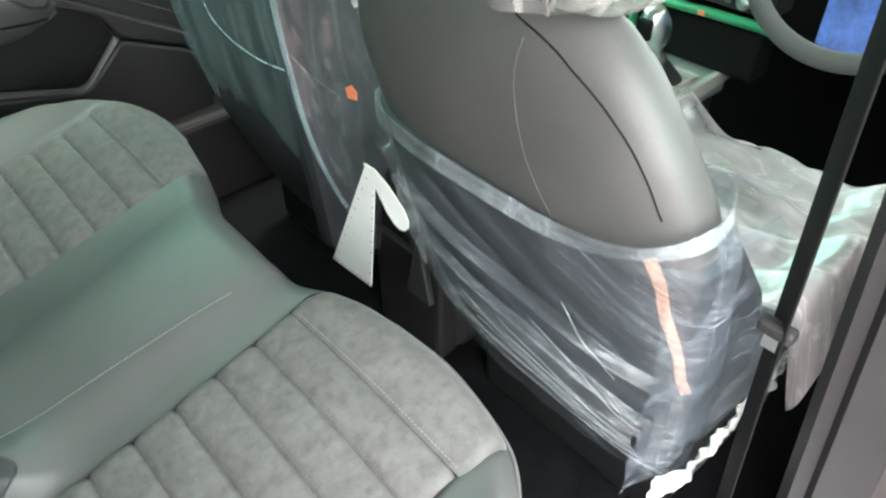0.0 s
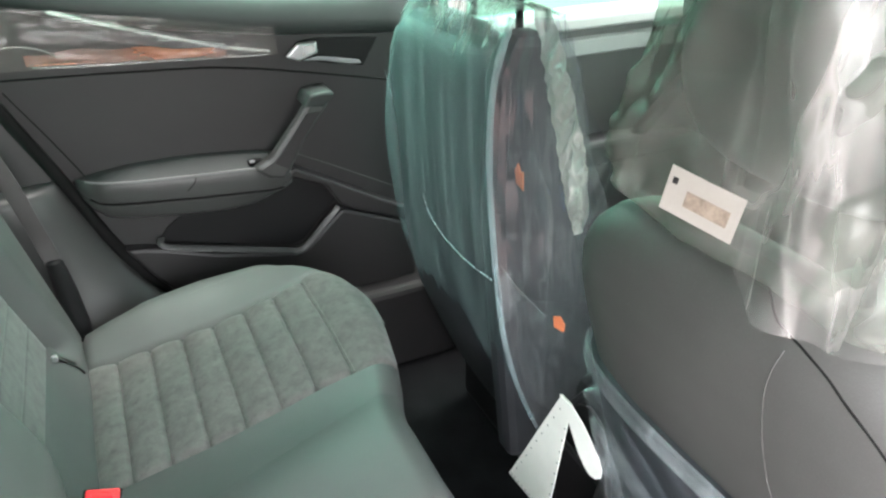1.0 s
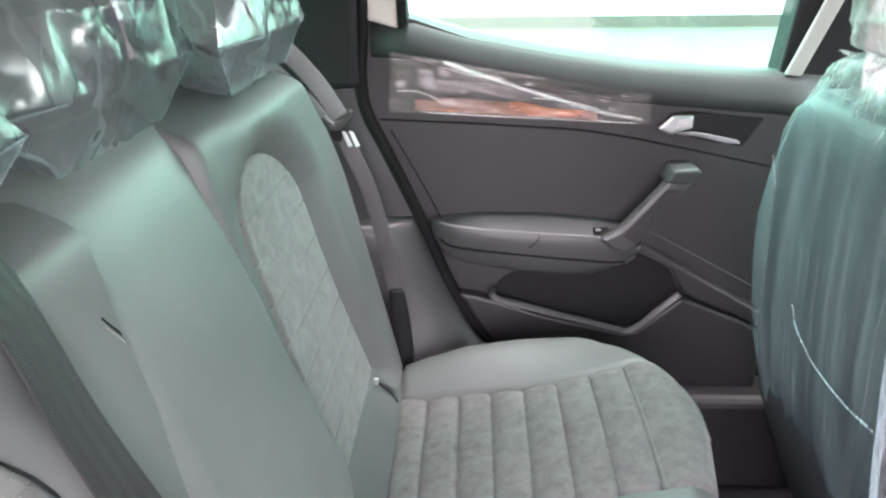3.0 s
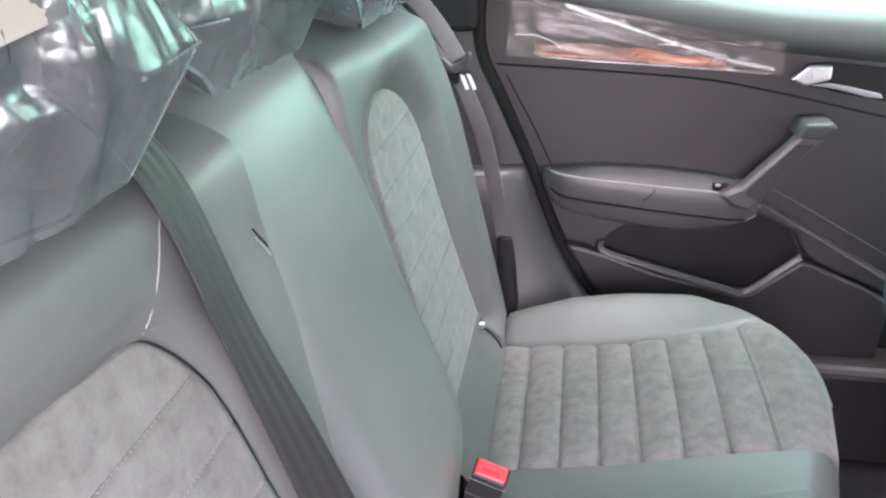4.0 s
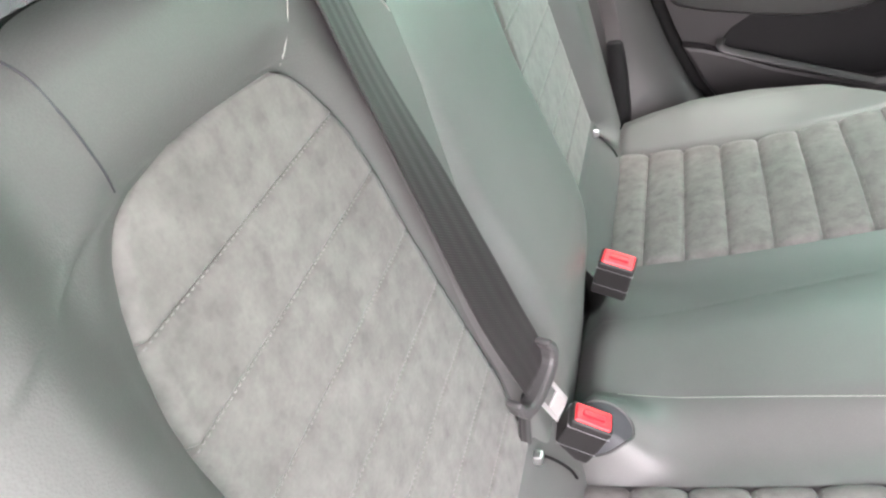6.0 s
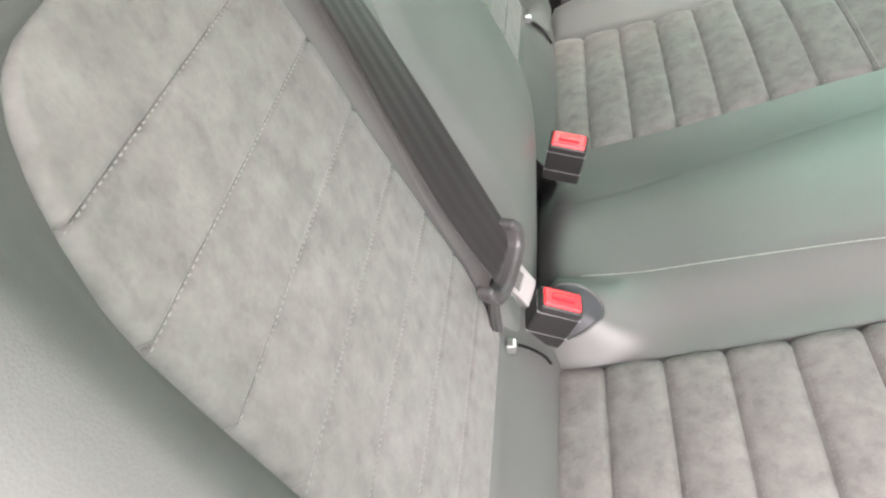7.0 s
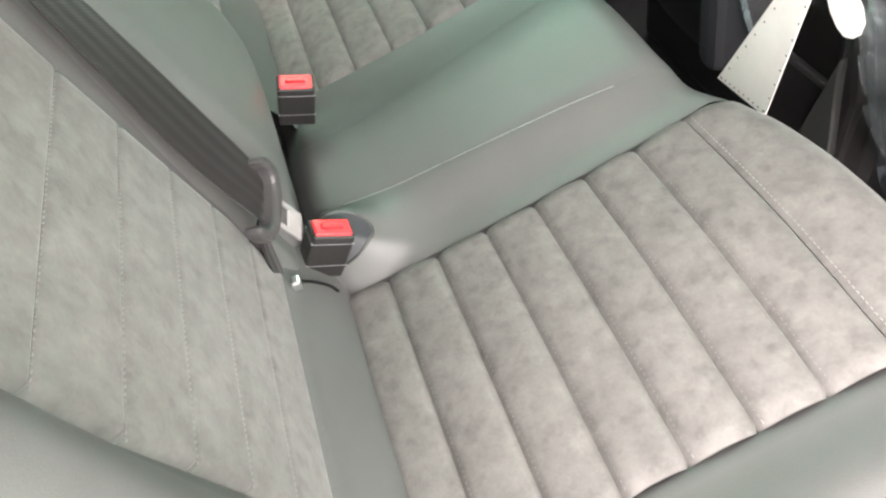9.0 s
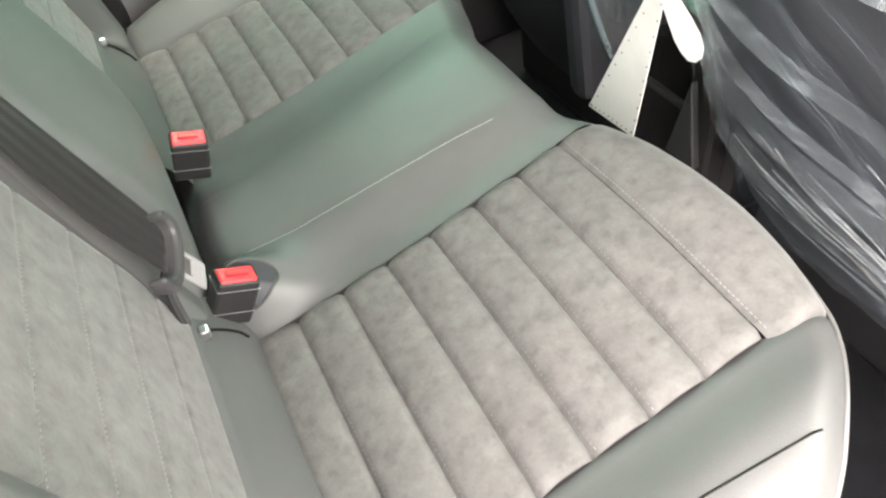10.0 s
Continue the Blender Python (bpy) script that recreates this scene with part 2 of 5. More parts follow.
PATCH_FILM = film("door_film", 0.07, 0.04, (5, 5, 40), (0, -10, 0), gloss=0.04, rough=0.25, colour=(0.6, 0.52, 0.48), relief=0.002, low=0.6, high=1.4)
# pale colour for strips that paint glints on film
GLINT = film("film_glint", 0.09, 0.2, (60, 60, 60), gloss=0.1, rough=0.2, colour=(0.75, 0.72, 0.68), relief=0.002)
HEM_FILM = film("hem_film", 0.12, 0.25, (40, 40, 10), gloss=0.08, rough=0.25, colour=(0.5, 0.55, 0.58))
EDGE_FILM = film("welded_edge", 0.3, 0.2, (30, 30, 5), gloss=0.1, rough=0.2, colour=(0.55, 0.68, 0.72))
ORANGE = varied("orange_tape", (0.75, 0.22, 0.1), 0.5, 0.1, 20, 300, 0.1)
ORANGE_HAZE = film("orange_print", 0.5, 0.1, (14, 14, 40), gloss=0.02, colour=(0.75, 0.28, 0.16))
GREEN = varied("green_film", (0.05, 0.3, 0.14), 0.3, 0.15, 10, 200, 0.1)
BLUE_FILM = varied("blue_film", (0.12, 0.2, 0.6), 0.15, 0.5, 14, 90, 0.3)
FRAME_TRIM = varied("frame_trim", (0.3, 0.3, 0.28), 0.7, 0.08, 10, 500, 0.1)
PALE_TRIM = varied("pale_trim", (0.5, 0.45, 0.42), 0.8, 0.05, 10, 500, 0.1)
GRIP_GREY = varied("grip_grey", (0.045, 0.044, 0.045), 0.4, 0.1, 20, 300, 0.1)
MIRROR = varied("mirror_glass", (0.7, 0.74, 0.72), 0.03, 0.02, 4, 100, 0.0, metal=1.0)
SCREEN_FILM = varied("screen_film", (0.5, 0.55, 0.3), 0.2, 0.6, 16, 60, 0.05)
DOOR_PALE = varied("pale_door_trim", (0.3, 0.3, 0.29), 0.5, 0.08, 8, 400, 0.1)
# dark door plastic made lighter: windscreen light put into the base colour
DOOR_LIT = varied("lit_door_trim", (0.085, 0.083, 0.08), 0.55, 0.08, 8, 400, 0.1)
GREY_SATIN = varied("grey_satin", (0.28, 0.28, 0.29), 0.35, 0.05, 10, 400, 0.05, metal=0.6)


# ---- builders ----
def link_mesh(name, verts, faces, material, parent=None, label="", smooth=True, sharp=0):
    me = bpy.data.meshes.new(name)
    me.from_pydata([tuple(v) for v in verts], [], faces)
    me.materials.append(material)
    if smooth:
        me.polygons.foreach_set("use_smooth", [True] * len(me.polygons))
    me.update()
    if sharp:
        me.set_sharp_from_angle(angle=radians(sharp))
    ob = new(name, me)
    ob.parent = parent
    return tagged(ob, label)


def part(name, bm, material, parent=None, label="", smooth=False):
    me = bpy.data.meshes.new(name)
    bmesh.ops.recalc_face_normals(bm, faces=bm.faces)
    bm.to_mesh(me)
    bm.free()
    me.materials.append(material)
    if smooth:
        me.polygons.foreach_set("use_smooth", [True] * len(me.polygons))
    ob = new(name, me)
    ob.parent = parent
    return tagged(ob, label)


def thing(name, label, category, at=(0, 0, 0), group="", kind=""):
    ob = new(name)
    ob.location = at
    ob.empty_display_size = 0.05
    bpy.context.view_layer.update()
    return tagged(ob, label, category, group, kind)


def hang(ob, parent):
    """Parent with world coordinates kept."""
    ob.parent = parent
    ob.matrix_parent_inverse = Matrix.Translation(parent.location).inverted()
    return ob


def surface(name, f, nu, nv, material, parent=None, label=""):
    """A sheet f(u, v), u and v from 0 to 1."""
    verts = [f(i / nu, j / nv) for j in range(nv + 1) for i in range(nu + 1)]
    w = nu + 1
    faces = [(j * w + i, j * w + i + 1, (j + 1) * w + i + 1, (j + 1) * w + i) for j in range(nv) for i in range(nu)]
    return link_mesh(name, verts, faces, material, parent, label)


def ring_loft(name, rings, material, parent=None, label="", caps=True, smooth=True, sharp=0):
    k = len(rings[0])
    verts = [v for r in rings for v in r]
    faces = [(a * k + i, a * k + (i + 1) % k, (a + 1) * k + (i + 1) % k, (a + 1) * k + i) for a in range(len(rings) - 1) for i in range(k)]
    if caps:
        faces += [tuple(reversed(range(k))), tuple(range((len(rings) - 1) * k, len(rings) * k))]
    return link_mesh(name, verts, faces, material, parent, label, smooth, sharp)


def box(name, lo, hi, material, parent=None, label="", bevel=0.006, segments=2):
    bm = bmesh.new()
    bmesh.ops.create_cube(bm, size=1)
    for v in bm.verts:
        v.co = Vector([(a + b) / 2 + c * (b - a) for a, b, c in zip(lo, hi, v.co)])
    if bevel:
        bmesh.ops.bevel(bm, geom=bm.edges[:], offset=bevel, segments=segments, affect="EDGES", profile=0.5)
    return part(name, bm, material, parent, label, smooth=False)


def prism(name, outline, axis, a, b, material, parent=None, label="", bevel=0.004):
    """An outline in the plane across axis, from a to b along it."""
    def at(p, t):
        q = list(p)
        q.insert("xyz".index(axis), t)
        return Vector(q)
    bm = bmesh.new()
    lo = [bm.verts.new(at(p, a)) for p in outline]
    hi = [bm.verts.new(at(p, b)) for p in outline]
    n = len(outline)
    bm.faces.new(lo)
    bm.faces.new(list(reversed(hi)))
    for i in range(n):
        bm.faces.new((lo[i], hi[i], hi[(i + 1) % n], lo[(i + 1) % n]))
    bmesh.ops.recalc_face_normals(bm, faces=bm.faces)
    if bevel:
        bmesh.ops.bevel(bm, geom=bm.edges[:], offset=bevel, segments=2, affect="EDGES", profile=0.5)
    return part(name, bm, material, parent, label)


def spline(points, n):
    """n + 1 points along a smooth curve through the given ones."""
    p = [Vector(q) for q in points]
    p = [2 * p[0] - p[1]] + p + [2 * p[-1] - p[-2]]
    out = []
    for k in range(n + 1):
        s = k / n * (len(p) - 3)
        i = min(int(s), len(p) - 4)
        t = s - i
        a, b, c, d = p[i:i + 4]
        out.append(0.5 * (2 * b + (c - a) * t + (2 * a - 5 * b + 4 * c - d) * t * t + (3 * b - a - 3 * c + d) * t ** 3))
    return out


def tube(name, points, r, material, parent=None, label="", n=24, k=8, taper=None):
    p = spline(points, n)
    rings = []
    for i, c in enumerate(p):
        t = (p[min(i + 1, n)] - p[max(i - 1, 0)]).normalized()
        s = t.cross(Vector((0.13, 0.21, 0.97))).normalized()
        u = s.cross(t)
        rr = r * (taper(i / n) if taper else 1)
        rings.append([c + rr * (math.cos(a) * s + math.sin(a) * u) for a in [2 * math.pi * j / k for j in range(k)]])
    return ring_loft(name, rings, material, parent, label)


def strap(name, points, normals, width, thick, material, parent=None, label="", n=40):
    p, q = spline(points, n), spline(normals, n)
    rings = []
    for i, c in enumerate(p):
        t = (p[min(i + 1, n)] - p[max(i - 1, 0)]).normalized()
        no = (q[i] - t * q[i].dot(t)).normalized()
        s = t.cross(no)
        w, h = width / 2, thick / 2
        across = [-w, -w + 0.002, w - 0.002, w, w, w - 0.002, 0, -w + 0.002, -w]
        rings.append([c + s * a + no * b for a, b in ((-w, -h), (-w + 0.002, -h * 1.5), (w - 0.002, -h * 1.5), (w, -h), (w, h), (w - 0.002, h * 1.5), (0, h * 1.2), (-w + 0.002, h * 1.5), (-w, h))])
    ob = ring_loft(name, rings, material, parent, label)
    run, uv = [0.0], ob.data.uv_layers.new(name="UVMap")
    for a, b in zip(p, p[1:]):
        run.append(run[-1] + (b - a).length)
    for lp in ob.data.loops:
        uv.data[lp.index].uv = (across[lp.vertex_index % 9], run[lp.vertex_index // 9])
    return ob


def stitches(name, points, material, parent=None, normal=(0, 0, 1), step=0.0056, length=0.0034, width=0.001, lift=0.0007):
    """A row of thread stitches along a line of points."""
    verts, faces = [], []
    nrm = Vector(normal)
    p = [Vector(q) for q in points]
    d = 0.0
    for a, b in zip(p, p[1:]):
        seg = (b - a).length
        if seg < 1e-6:
            continue
        t = (b - a) / seg
        s = t.cross(nrm).normalized() * width / 2
        while d < seg:
            c = a + t * d
            e = c + t * length
            m = (c + e) / 2 + nrm * lift
            k = len(verts)
            verts += [c - s, c + s, m + s, m - s, e + s, e - s]
            faces += [(k, k + 1, k + 2, k + 3), (k + 3, k + 2, k + 4, k + 5)]
            d += step
        d -= seg
    return link_mesh(name, verts, faces, material, parent)


def lerp(a, b, t):
    return a + (b - a) * t


def interp(x, table):
    for (x0, y0), (x1, y1) in zip(table, table[1:]):
        if x <= x1:
            return lerp(y0, y1, max(0.0, (x - x0) / (x1 - x0)))
    return table[-1][1]


def smooth01(t):
    t = max(0.0, min(1.0, t))
    return t * t * (3 - 2 * t)


def fix(ob, parent):
    """A piece of a part that is built in the same space."""
    ob.parent = parent
    return ob

# ---- the car's shell and the yard ----
tagged(box("ground", (-60, -60, -0.75), (60, 60, -0.42), ASPHALT, bevel=0), "worn asphalt yard round the car, reddened to offset the green glass", "ground", kind="structure")
hall = thing("building", "white plastered industrial building across the yard", "building", (0, 14, -0.42))
hang(box("wall", (-30, 14, -0.43), (30, 20, 5.5), WHITE_WALL, bevel=0.02), hall)
hang(box("plinth", (-30, 13.97, -0.43), (30, 13.999, -0.2), ASPHALT, bevel=0.004), hall)
for wx in (-9.0, -1.0, 3.2):
    w = hang(box("window", (wx, 13.96, 0.5), (wx + 1.6, 13.998, 1.7), TRIM_DARK, bevel=0.01), hall)
tagged(box("floor", (-0.3, -0.82, -0.06), (2.2, 0.84, 0.0), CARPET, bevel=0.01), "black carpeted car floor", "floor", kind="structure")
tagged(box("ceiling", (-0.9, -0.72, 1.24), (1.3, 0.72, 1.28), HEADLINER, bevel=0.01), "pale cloth headliner", "ceiling", kind="structure")
tagged(box("windscreen", (1.93, -0.72, 0.84), (1.936, 0.72, 1.26), WINDSCREEN, bevel=0), "green-tinted windscreen", "window", kind="structure")
tagged(box("rear_window", (-0.88, -0.7, 0.7), (-0.874, 0.7, 1.25), TINTED, bevel=0), "green-tinted rear window", "window", kind="structure")
tagged(box("roof_front", (1.28, -0.72, 1.245), (1.95, 0.72, 1.285), HEADLINER, bevel=0.01), "pale cloth front headliner", "ceiling", kind="structure")
tagged(box("wall_front", (1.9, -0.86, -0.05), (1.96, 0.86, 0.86), TRIM_DARK, bevel=0.01), "dark bulkhead behind the dashboard", "wall", kind="structure")
tagged(prism("quarter_near", [(-0.9, -0.05), (0.12, -0.05), (0.02, 0.5), (-0.1, 0.85), (-0.1, 1.27), (-0.9, 1.27)], "y", -0.82, -0.76, TRIM, bevel=0.01), "dark rear quarter trim beside the open door", "wall", kind="structure")
tagged(box("rail_near", (-0.3, -0.78, 1.19), (1.9, -0.70, 1.30), BODY_PAINT, bevel=0.02, segments=3), "pale painted roof rail over the open door", "rail", kind="structure")
tagged(box("wall_rear", (-0.9, -0.8, -0.05), (-0.84, 0.8, 0.7), TRIM, bevel=0.01), "dark boot end wall", "wall", kind="structure")

# ---- rear bench: cushion ----
FRONTS = {-1: [(0.0, 0.449), (0.077, 0.449), (0.14, 0.454), (0.156, 0.463), (0.193, 0.482), (0.25, 0.497), (0.32, 0.504), (0.39, 0.506), (0.46, 0.5), (0.525, 0.484), (0.566, 0.455), (0.593, 0.426), (0.643, 0.378), (0.69, 0.29)],
          1: [(0.0, 0.449), (0.06, 0.45), (0.1, 0.46), (0.135, 0.474), (0.17, 0.483), (0.2, 0.491), (0.3, 0.508), (0.4, 0.51), (0.46, 0.498), (0.513, 0.474), (0.56, 0.447), (0.62, 0.395), (0.65, 0.35), (0.69, 0.25)]}

BOLSTER_CREST = [(0.0, 0.022), (0.06, 0.029), (0.13, 0.033), (0.19, 0.027), (0.235, 0.021), (0.3, 0.006), (0.34, -0.004), (0.375, -0.011), (0.43, -0.006), (0.5, 0.0)]


def cushion_z(x, y):
    ay = abs(y)
    z = 0.312 + 0.29 * x - 0.06 * max(0, x - 0.3) ** 2
    z += 0.012 * math.exp(-((ay - 0.345) / 0.16) ** 2) + 0.010 * math.exp(-(y / 0.12) ** 2)
    z += 0.02 * (smooth01((y + 0.175) / 0.085) if y < 0 else 1 - smooth01((y - 0.01) / 0.17)) * (1 - 0.4 * smooth01((x - 0.3) / 0.15))
    z += (0.02 * smooth01((ay - 0.52) / 0.07) if y < 0 else 0.016 * smooth01((ay - 0.42) / 0.18)) * (1 - smooth01((ay - 0.60) / 0.08))
    z -= 0.05 * smooth01((ay - 0.62) / 0.07)
    if y > 0.47:
        z += interp(x, BOLSTER_CREST) * smooth01((y - 0.47) / 0.15)
    z += 0.014 * smooth01((0.17 - ay) / 0.08) * smooth01((0.12 - x) / 0.14)
    z -= 0.03 * smooth01((0.012 - x) / 0.02)
    return z


def front_x(y):
    table = FRONTS[-1 if y < 0 else 1]
    return sum(interp(abs(y) + k * 0.012, table) for k in (-1, 0, 1)) / 3


def cushion(s, y):
    """s from 0 (crease) to 1 (front edge), beyond 1 down the front."""
    xf = front_x(y)
    r = 0.045
    flat = xf - r
    if s <= 1:
        x = s * flat
        return Vector((x, y, cushion_z(x, y)))
    a = min((s - 1) * 4, 1.0) * math.pi / 2
    p = Vector((flat + r * math.sin(a), y, cushion_z(flat, y) - r * (1 - math.cos(a))))
    if s > 1.25:
        p.z -= (s - 1.25) * 0.6
        p.x -= (s - 1.25) * 0.08
    return p


def swell(x, v):
    """The near strip of the middle panel rises steeply round the latched buckle; v from 0 to 1 at the seam."""
    return 0.056 * math.exp(-((x - 0.018) / 0.06) ** 2) * smooth01((1 - v) / 0.26) * smooth01(v / 0.55)


bench = thing("rear_bench", "grey leather rear bench with channelled suede inserts on seat and backrest", "bench", (0.2, 0, 0.1))
pad = hang(box("cushion", (-0.1, -0.6, 0.02), (0.40, 0.6, 0.27), TRIM_DARK, bevel=0.03), bench)


def bench_underlay(u, v):
    y = lerp(-0.6, 0.6, v)
    x = lerp(-0.03, min(0.41, front_x(y) - 0.05), u)
    return Vector((x, y, cushion_z(x, y) - 0.012))


hang(surface("backing_sheet", bench_underlay, 24, 60, LEATHER), pad)
SEAMS = [0.0, 0.06, 0.119, 0.177, 0.234, 0.292, 0.35, 0.409]
INNER_EDGE = {-1: [(0, 0.176), (0.03, 0.181), (0.06, 0.183), (0.12, 0.188), (0.2, 0.193), (0.36, 0.196), (0.46, 0.192)], 1: [(0, 0.205), (0.07, 0.2), (0.12, 0.195), (0.18, 0.189), (0.26, 0.186), (0.36, 0.185), (0.46, 0.176)]}
OUTER_EDGE = {-1: [(0, 0.53), (0.2, 0.514), (0.42, 0.515), (0.5, 0.528)], 1: [(0, 0.532), (0.055, 0.516), (0.115, 0.507), (0.174, 0.497), (0.233, 0.488), (0.29, 0.485), (0.41, 0.488), (0.5, 0.5)]}


def inner_edge(x, side):
    return interp(x, INNER_EDGE[side])


def outer_edge(x, side):
    return interp(x, OUTER_EDGE[side])


for side in (-1, 1):
    for a, b in zip(SEAMS, SEAMS[1:]):
        def channel(u, v, a=a, b=b):
            x = lerp(a, b, u)
            y = side * lerp(inner_edge(x, side), outer_edge(x, side), v)
            z = cushion_z(x, y)
            dip = max(0, 1 - min(u, 1 - u) / 0.11)
            dipv = max(0, 1 - min(v, 1 - v) / 0.03)
            return Vector((x, y, z + 0.005 * (1 - (2 * u - 1) ** 2) - 0.0055 * dip * dip - 0.006 * dipv * dipv))
        hang(surface("channel", channel, 14, 40, SUEDE), pad)
    for b in SEAMS[1:]:
        line = []
        for i in range(60):
            y = side * lerp(inner_edge(b, side) + 0.006, outer_edge(b, side) - 0.006, i / 59)
            line.append((b + 0.004, y, cushion_z(b + 0.004, y) - 0.0005))
        hang(stitches("stitching", line, THREAD), pad)

    def nose(u, v):
        y = side * lerp(inner_edge(0.44, side), outer_edge(0.46, side) + 0.004, v)
        s0 = 0.409 / (front_x(y) - 0.045)
        p = cushion(lerp(s0, 1.9, u), y)
        dip = max(0, 1 - min(u * 2.5, 1) / 0.1)
        dipv = max(0, 1 - min(v, 1 - v) / 0.03)
        p.z += 0.002 - 0.006 * dip * dip
        n = Vector((0.5, 0, 0.8))
        return p - n * 0.007 * dipv * dipv
    hang(surface("front_panel", nose, 40, 40, SUEDE), pad)

    def bolster(u, v):
        s = u * 1.9
        xx = min(s, 1) * 0.45
        y0 = outer_edge(xx, side)
        y = lerp(y0, 0.69, v)
        p = cushion(s, side * y)
        dip = max(0, 1 - min(v, 1) / 0.06)
        p.z -= 0.006 * dip * dip
        return p
    hang(surface("side_bolster", bolster, 60, 24, LEATHER), pad)
    edge = [cushion(1.0 + 0.22 * k, side * y) for k, y in ((0.9, 0.3), (0.9, 0.4), (0.9, 0.5), (0.85, 0.55), (0.8, 0.6), (0.75, 0.64), (0.7, 0.67))[:7 if side < 0 else 4]]
    hang(tube("piping", [p + Vector((0.001, 0, 0.001)) for p in edge], 0.0026, PIPING, n=60, k=8), pad)
    if side < 0:
        hang(tube("bolster_seam", [cushion(lerp(0.62, 1.03, i / 12), side * lerp(0.592, 0.606, i / 12)) for i in range(13)], 0.0011, RUBBER, n=40, k=6), pad)
    else:
        hang(stitches("stitching", [cushion(lerp(0.55, 0.98, i / 30), lerp(0.585, 0.6, i / 30)) + Vector((0, 0, 0.0004)) for i in range(31)], THREAD), pad)

    def strip(u, v):
        s = lerp(-0.03, 1.9, u)
        xx = max(0, min(s, 1)) * 0.4
        y = lerp(0.055 + 0.12 * xx + 0.014 * (side < 0), inner_edge(max(0, min(s, 1)) * (front_x(side * 0.17) - 0.045), side), v)
        p = cushion(s, side * y)
        dip = max(0, 1 - min(v, 1 - v) / 0.06)
        p.z -= (0.0008 if side < 0 else 0.0004) * dip * dip
        if side < 0:
            p.z += swell(p.x, v)
        return p
    hang(surface("panel_strip", strip, 60, 16, LEATHER), pad)
    hang(stitches("stitching", [cushion(0.1 + 0.8 * i / 50, side * (0.014 * (side < 0) + 0.058 + 0.12 * 0.4 * (0.1 + 0.8 * i / 50))) + Vector((0, 0, -0.001 if side > 0 else 0.0006)) for i in range(51)], THREAD_PALE, step=0.0056 if side > 0 else 0.0036), pad)


def centre(u, v):
    s = lerp(-0.03, 1.9, u)
    w = 0.055 + 0.12 * max(0, min(s, 1)) * 0.4
    p = cushion(s, lerp(-w - 0.014, w, v))
    dip = max(0, 1 - min(v, 1 - v) / 0.04)
    p.z -= 0.0008 * dip * dip
    return p


hang(surface("centre_panel", centre, 60, 24, LEATHER), pad)


# ---- rear backrest ----
def back_x(y, z):
    """The front of the backrest without its bolsters."""
    ay = abs(y)
    x = -0.036 - 0.227 * (z - 0.385)
    if y < 0:
        x += 0.03 * smooth01((ay - 0.50) / 0.06) * (1 - smooth01((ay - 0.57) / 0.10))
        x -= 0.09 * smooth01((ay - 0.60) / 0.10)
    else:
        x -= 0.03 * smooth01((ay - 0.60) / 0.10)
    x -= 0.10 * smooth01((z - 0.92) / 0.07) ** 2
    x += 0.004 * math.exp(-((z - 0.92) / 0.04) ** 2)
    return x


INNERS = {-1: [(0.40, 0.2), (0.51, 0.2), (0.577, 0.213), (0.648, 0.226), (0.704, 0.235), (0.761, 0.242), (0.80, 0.251), (0.822, 0.261), (0.845, 0.276), (0.858, 0.287), (0.865, 0.296), (0.869, 0.306), (0.872, 0.33), (0.875, 0.37), (0.877, 0.40), (0.985, 0.25)],
          1: [(0.40, 0.2), (0.7, 0.18), (0.8, 0.176), (0.83, 0.182), (0.85, 0.198), (0.865, 0.222), (0.874, 0.248), (0.877, 0.27), (0.985, 0.25)]}
OUTERS = {-1: [(0.40, 0.475), (0.5, 0.484), (0.596, 0.495), (0.655, 0.502), (0.73, 0.505), (0.766, 0.506), (0.79, 0.503), (0.818, 0.495), (0.838, 0.487), (0.855, 0.477), (0.866, 0.466), (0.872, 0.455), (0.875, 0.44), (0.877, 0.41), (0.985, 0.475)],
          1: [(0.40, 0.515), (0.5, 0.488), (0.6, 0.462), (0.69, 0.447), (0.75, 0.443), (0.79, 0.435), (0.82, 0.415), (0.842, 0.388), (0.858, 0.36), (0.868, 0.335), (0.875, 0.305), (0.877, 0.285), (0.985, 0.44)]}
TOP = 0.877
RISE = {-1: (0.012, 0.03), 1: (0.036, 0.06)}


def outline_gap(side, y, z):
    """How far a place on the leather lies outside the suede insert."""
    line = [(b, a) for a, b in INNERS[side] if a <= TOP] + [(b, a) for a, b in reversed(OUTERS[side]) if a <= TOP]
    best = 1.0
    for (ya, za), (yb, zb) in zip(line, line[1:]):
        dy, dz = yb - ya, zb - za
        t = max(0.0, min(1.0, ((y - ya) * dy + (z - za) * dz) / (dy * dy + dz * dz + 1e-12)))
        best = min(best, math.hypot(y - ya - t * dy, z - za - t * dz))
    return best


LIMIT = {-1: [(0.3, 0.70), (1.0, 0.70)], 1: [(0.36, 0.665), (0.45, 0.70), (0.62, 0.695), (0.74, 0.675), (0.84, 0.635), (0.95, 0.54), (0.985, 0.49)]}

JOINT = [(0.36, 0.14), (0.6, 0.14), (0.73, 0.118), (0.84, 0.103), (0.89, 0.097), (0.95, 0.103)]


